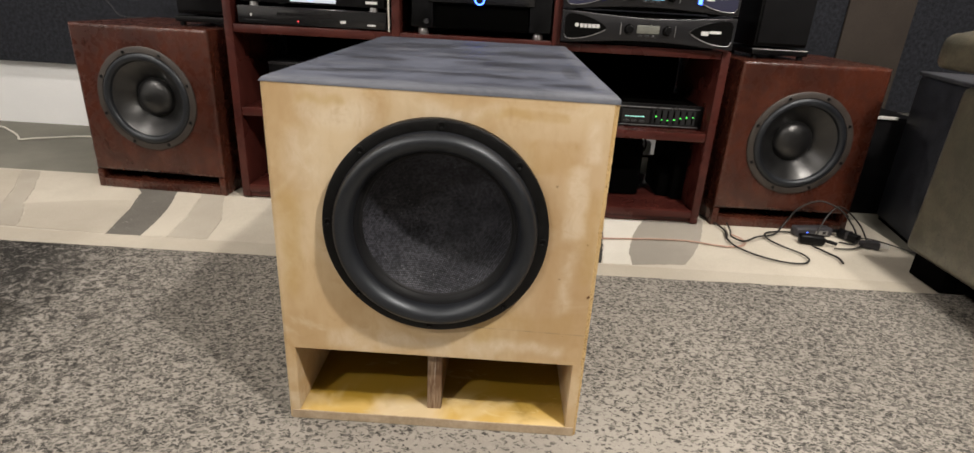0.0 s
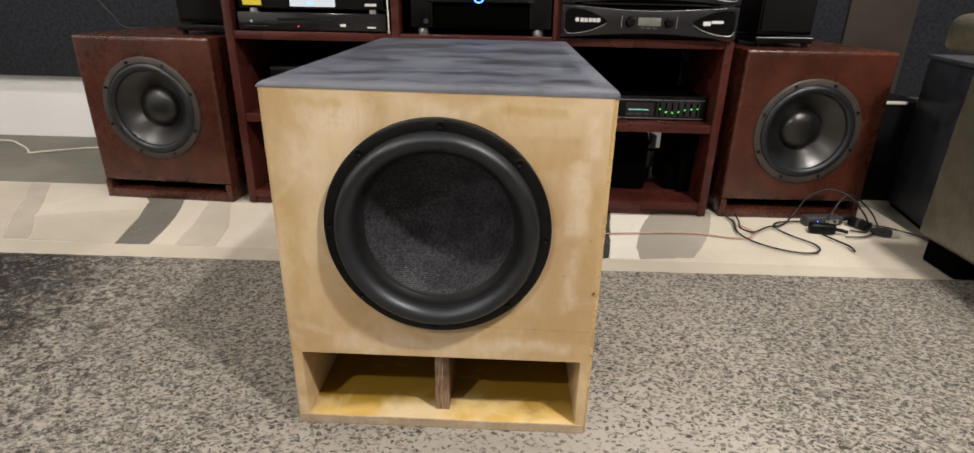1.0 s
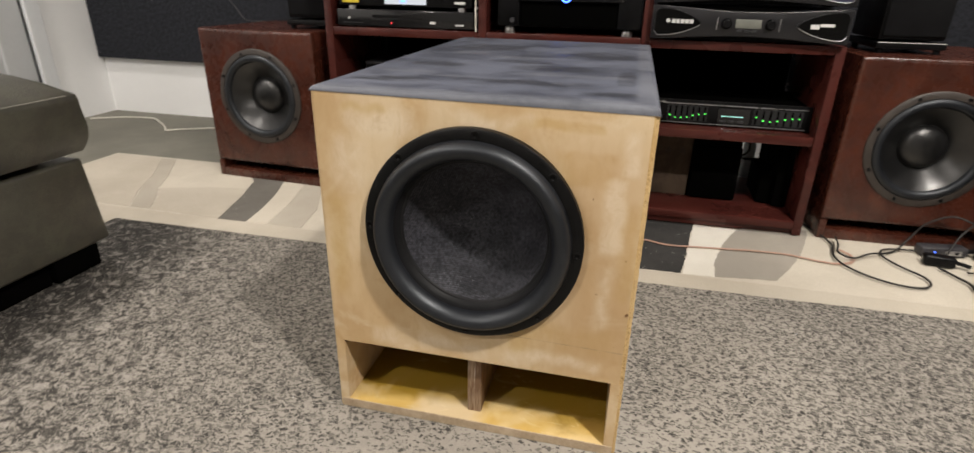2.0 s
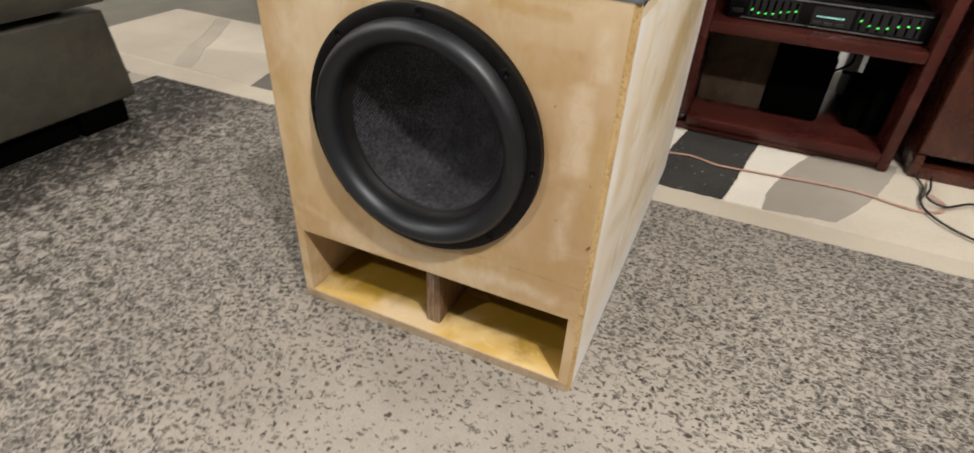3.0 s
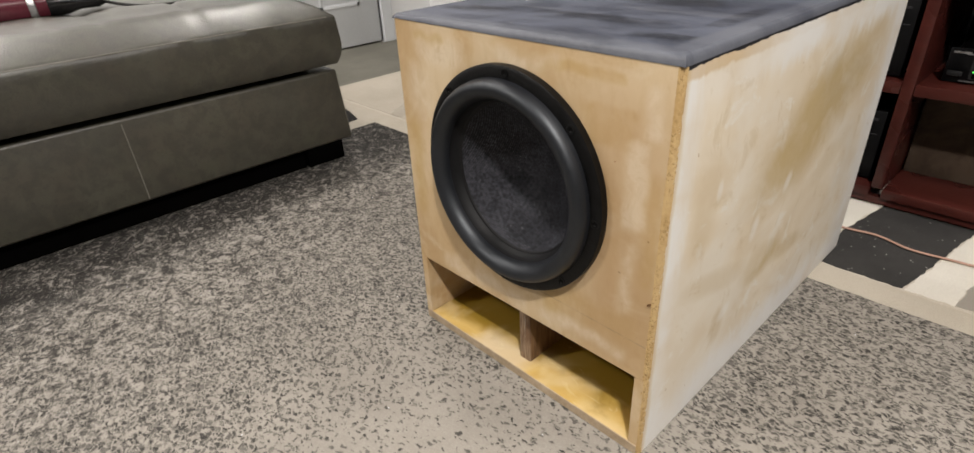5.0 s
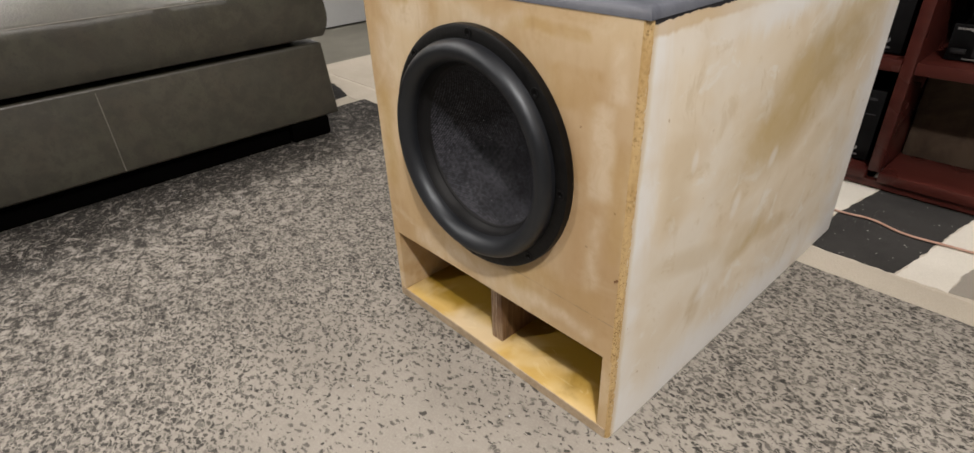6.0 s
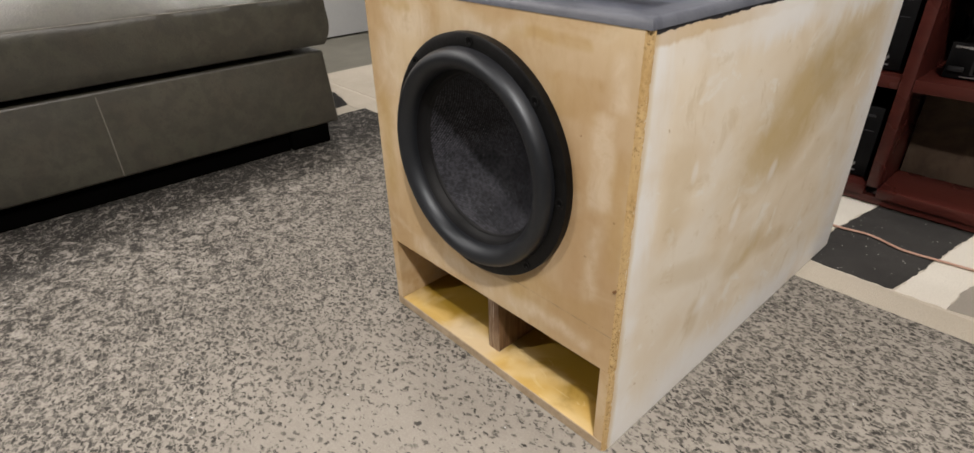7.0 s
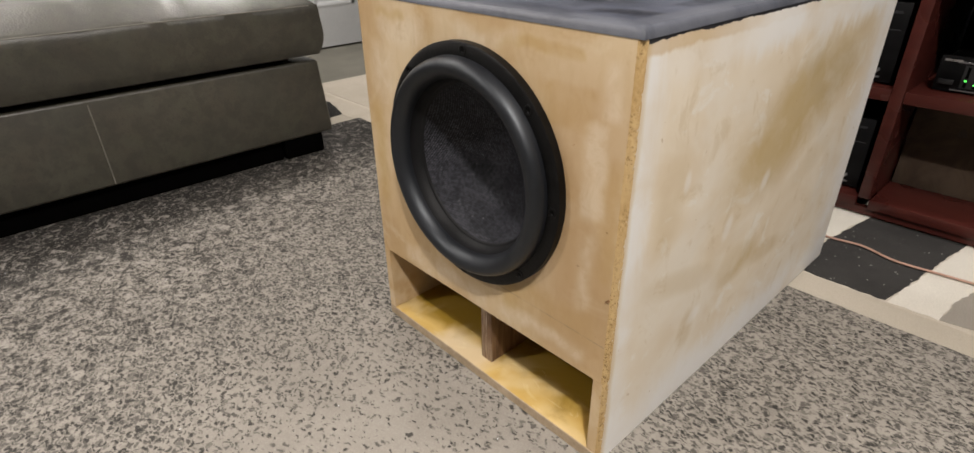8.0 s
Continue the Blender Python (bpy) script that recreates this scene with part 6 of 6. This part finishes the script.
part("cord_boot", tube([(0.030, 0, 0.014), (0.048, -0.002, 0.012), (0.066, -0.006, 0.009)], 0.0055), M_BLACK, adapter)
conn = thing("cable_connector", (1.168, 0.940, RUG + 0.0025), "black cable connector on the rug", "connector", turn=-62)
part("case", block(-0.035, 0.03, -0.012, 0.012, 0.0, 0.026, 0.005, 3), M_BLACK, conn)
part("collar", block(-0.008, 0.002, -0.0135, 0.0135, 0.0, 0.028, 0.003), M_GUN, conn)
plug = thing("mains_plug", (1.206, 0.886, RUG + 0.0025), "black three-pin mains plug lying on the rug", "plug", turn=-24)
part("body", prism([(-0.034, 0.007), (-0.014, 0.001), (0.017, 0.0), (0.020, 0.003), (0.020, 0.019), (0.017, 0.022), (-0.014, 0.020), (-0.034, 0.013)], -0.011, 0.011), M_GREYPLASTIC, plug)
for y in (-0.0065, 0.0065):
    part("prong", block(0.0195, 0.043, y - 0.0016, y + 0.0016, 0.010, 0.0175), M_NICKEL, plug, "bright metal blade")
part("prong", lathe_x([(0.0, 0.0195), (0.0024, 0.0195), (0.0024, 0.046), (0.0, 0.0465)], 10), M_NICKEL, plug, "bright round pin").location = (0.0, 0.0, 0.008)
tagged(part("white_cable", tube([(-2.40, 1.60, FLOOR + 0.005), (-2.28, 1.67, FLOOR + 0.005), (-2.13, 1.70, FLOOR + 0.005), (-2.03, 1.64, FLOOR + 0.005), (-1.965, 1.592, FLOOR + 0.005), (-1.915, 1.545, FLOOR + 0.005), (-1.885, 1.515, FLOOR + 0.005), (-1.84, 1.545, FLOOR + 0.005), (-1.76, 1.585, FLOOR + 0.005), (-1.68, 1.62, FLOOR + 0.005), (-1.40, 1.66, FLOOR + 0.005), (-1.1, 1.70, FLOOR + 0.005)], 0.0038), M_OFFWHITE), "off-white cable wandering over the floor by the wall", "cable")
tagged(part("thin_wire", tube([(-1.20, 1.38, 0.500), (-1.30, 1.405, 0.50), (-1.335, 1.41, 0.535), (-1.40, 1.43, 0.60), (-1.52, 1.50, 0.72)], 0.0018), M_GUN), "thin grey wire rising from the subwoofer's top", "wire")
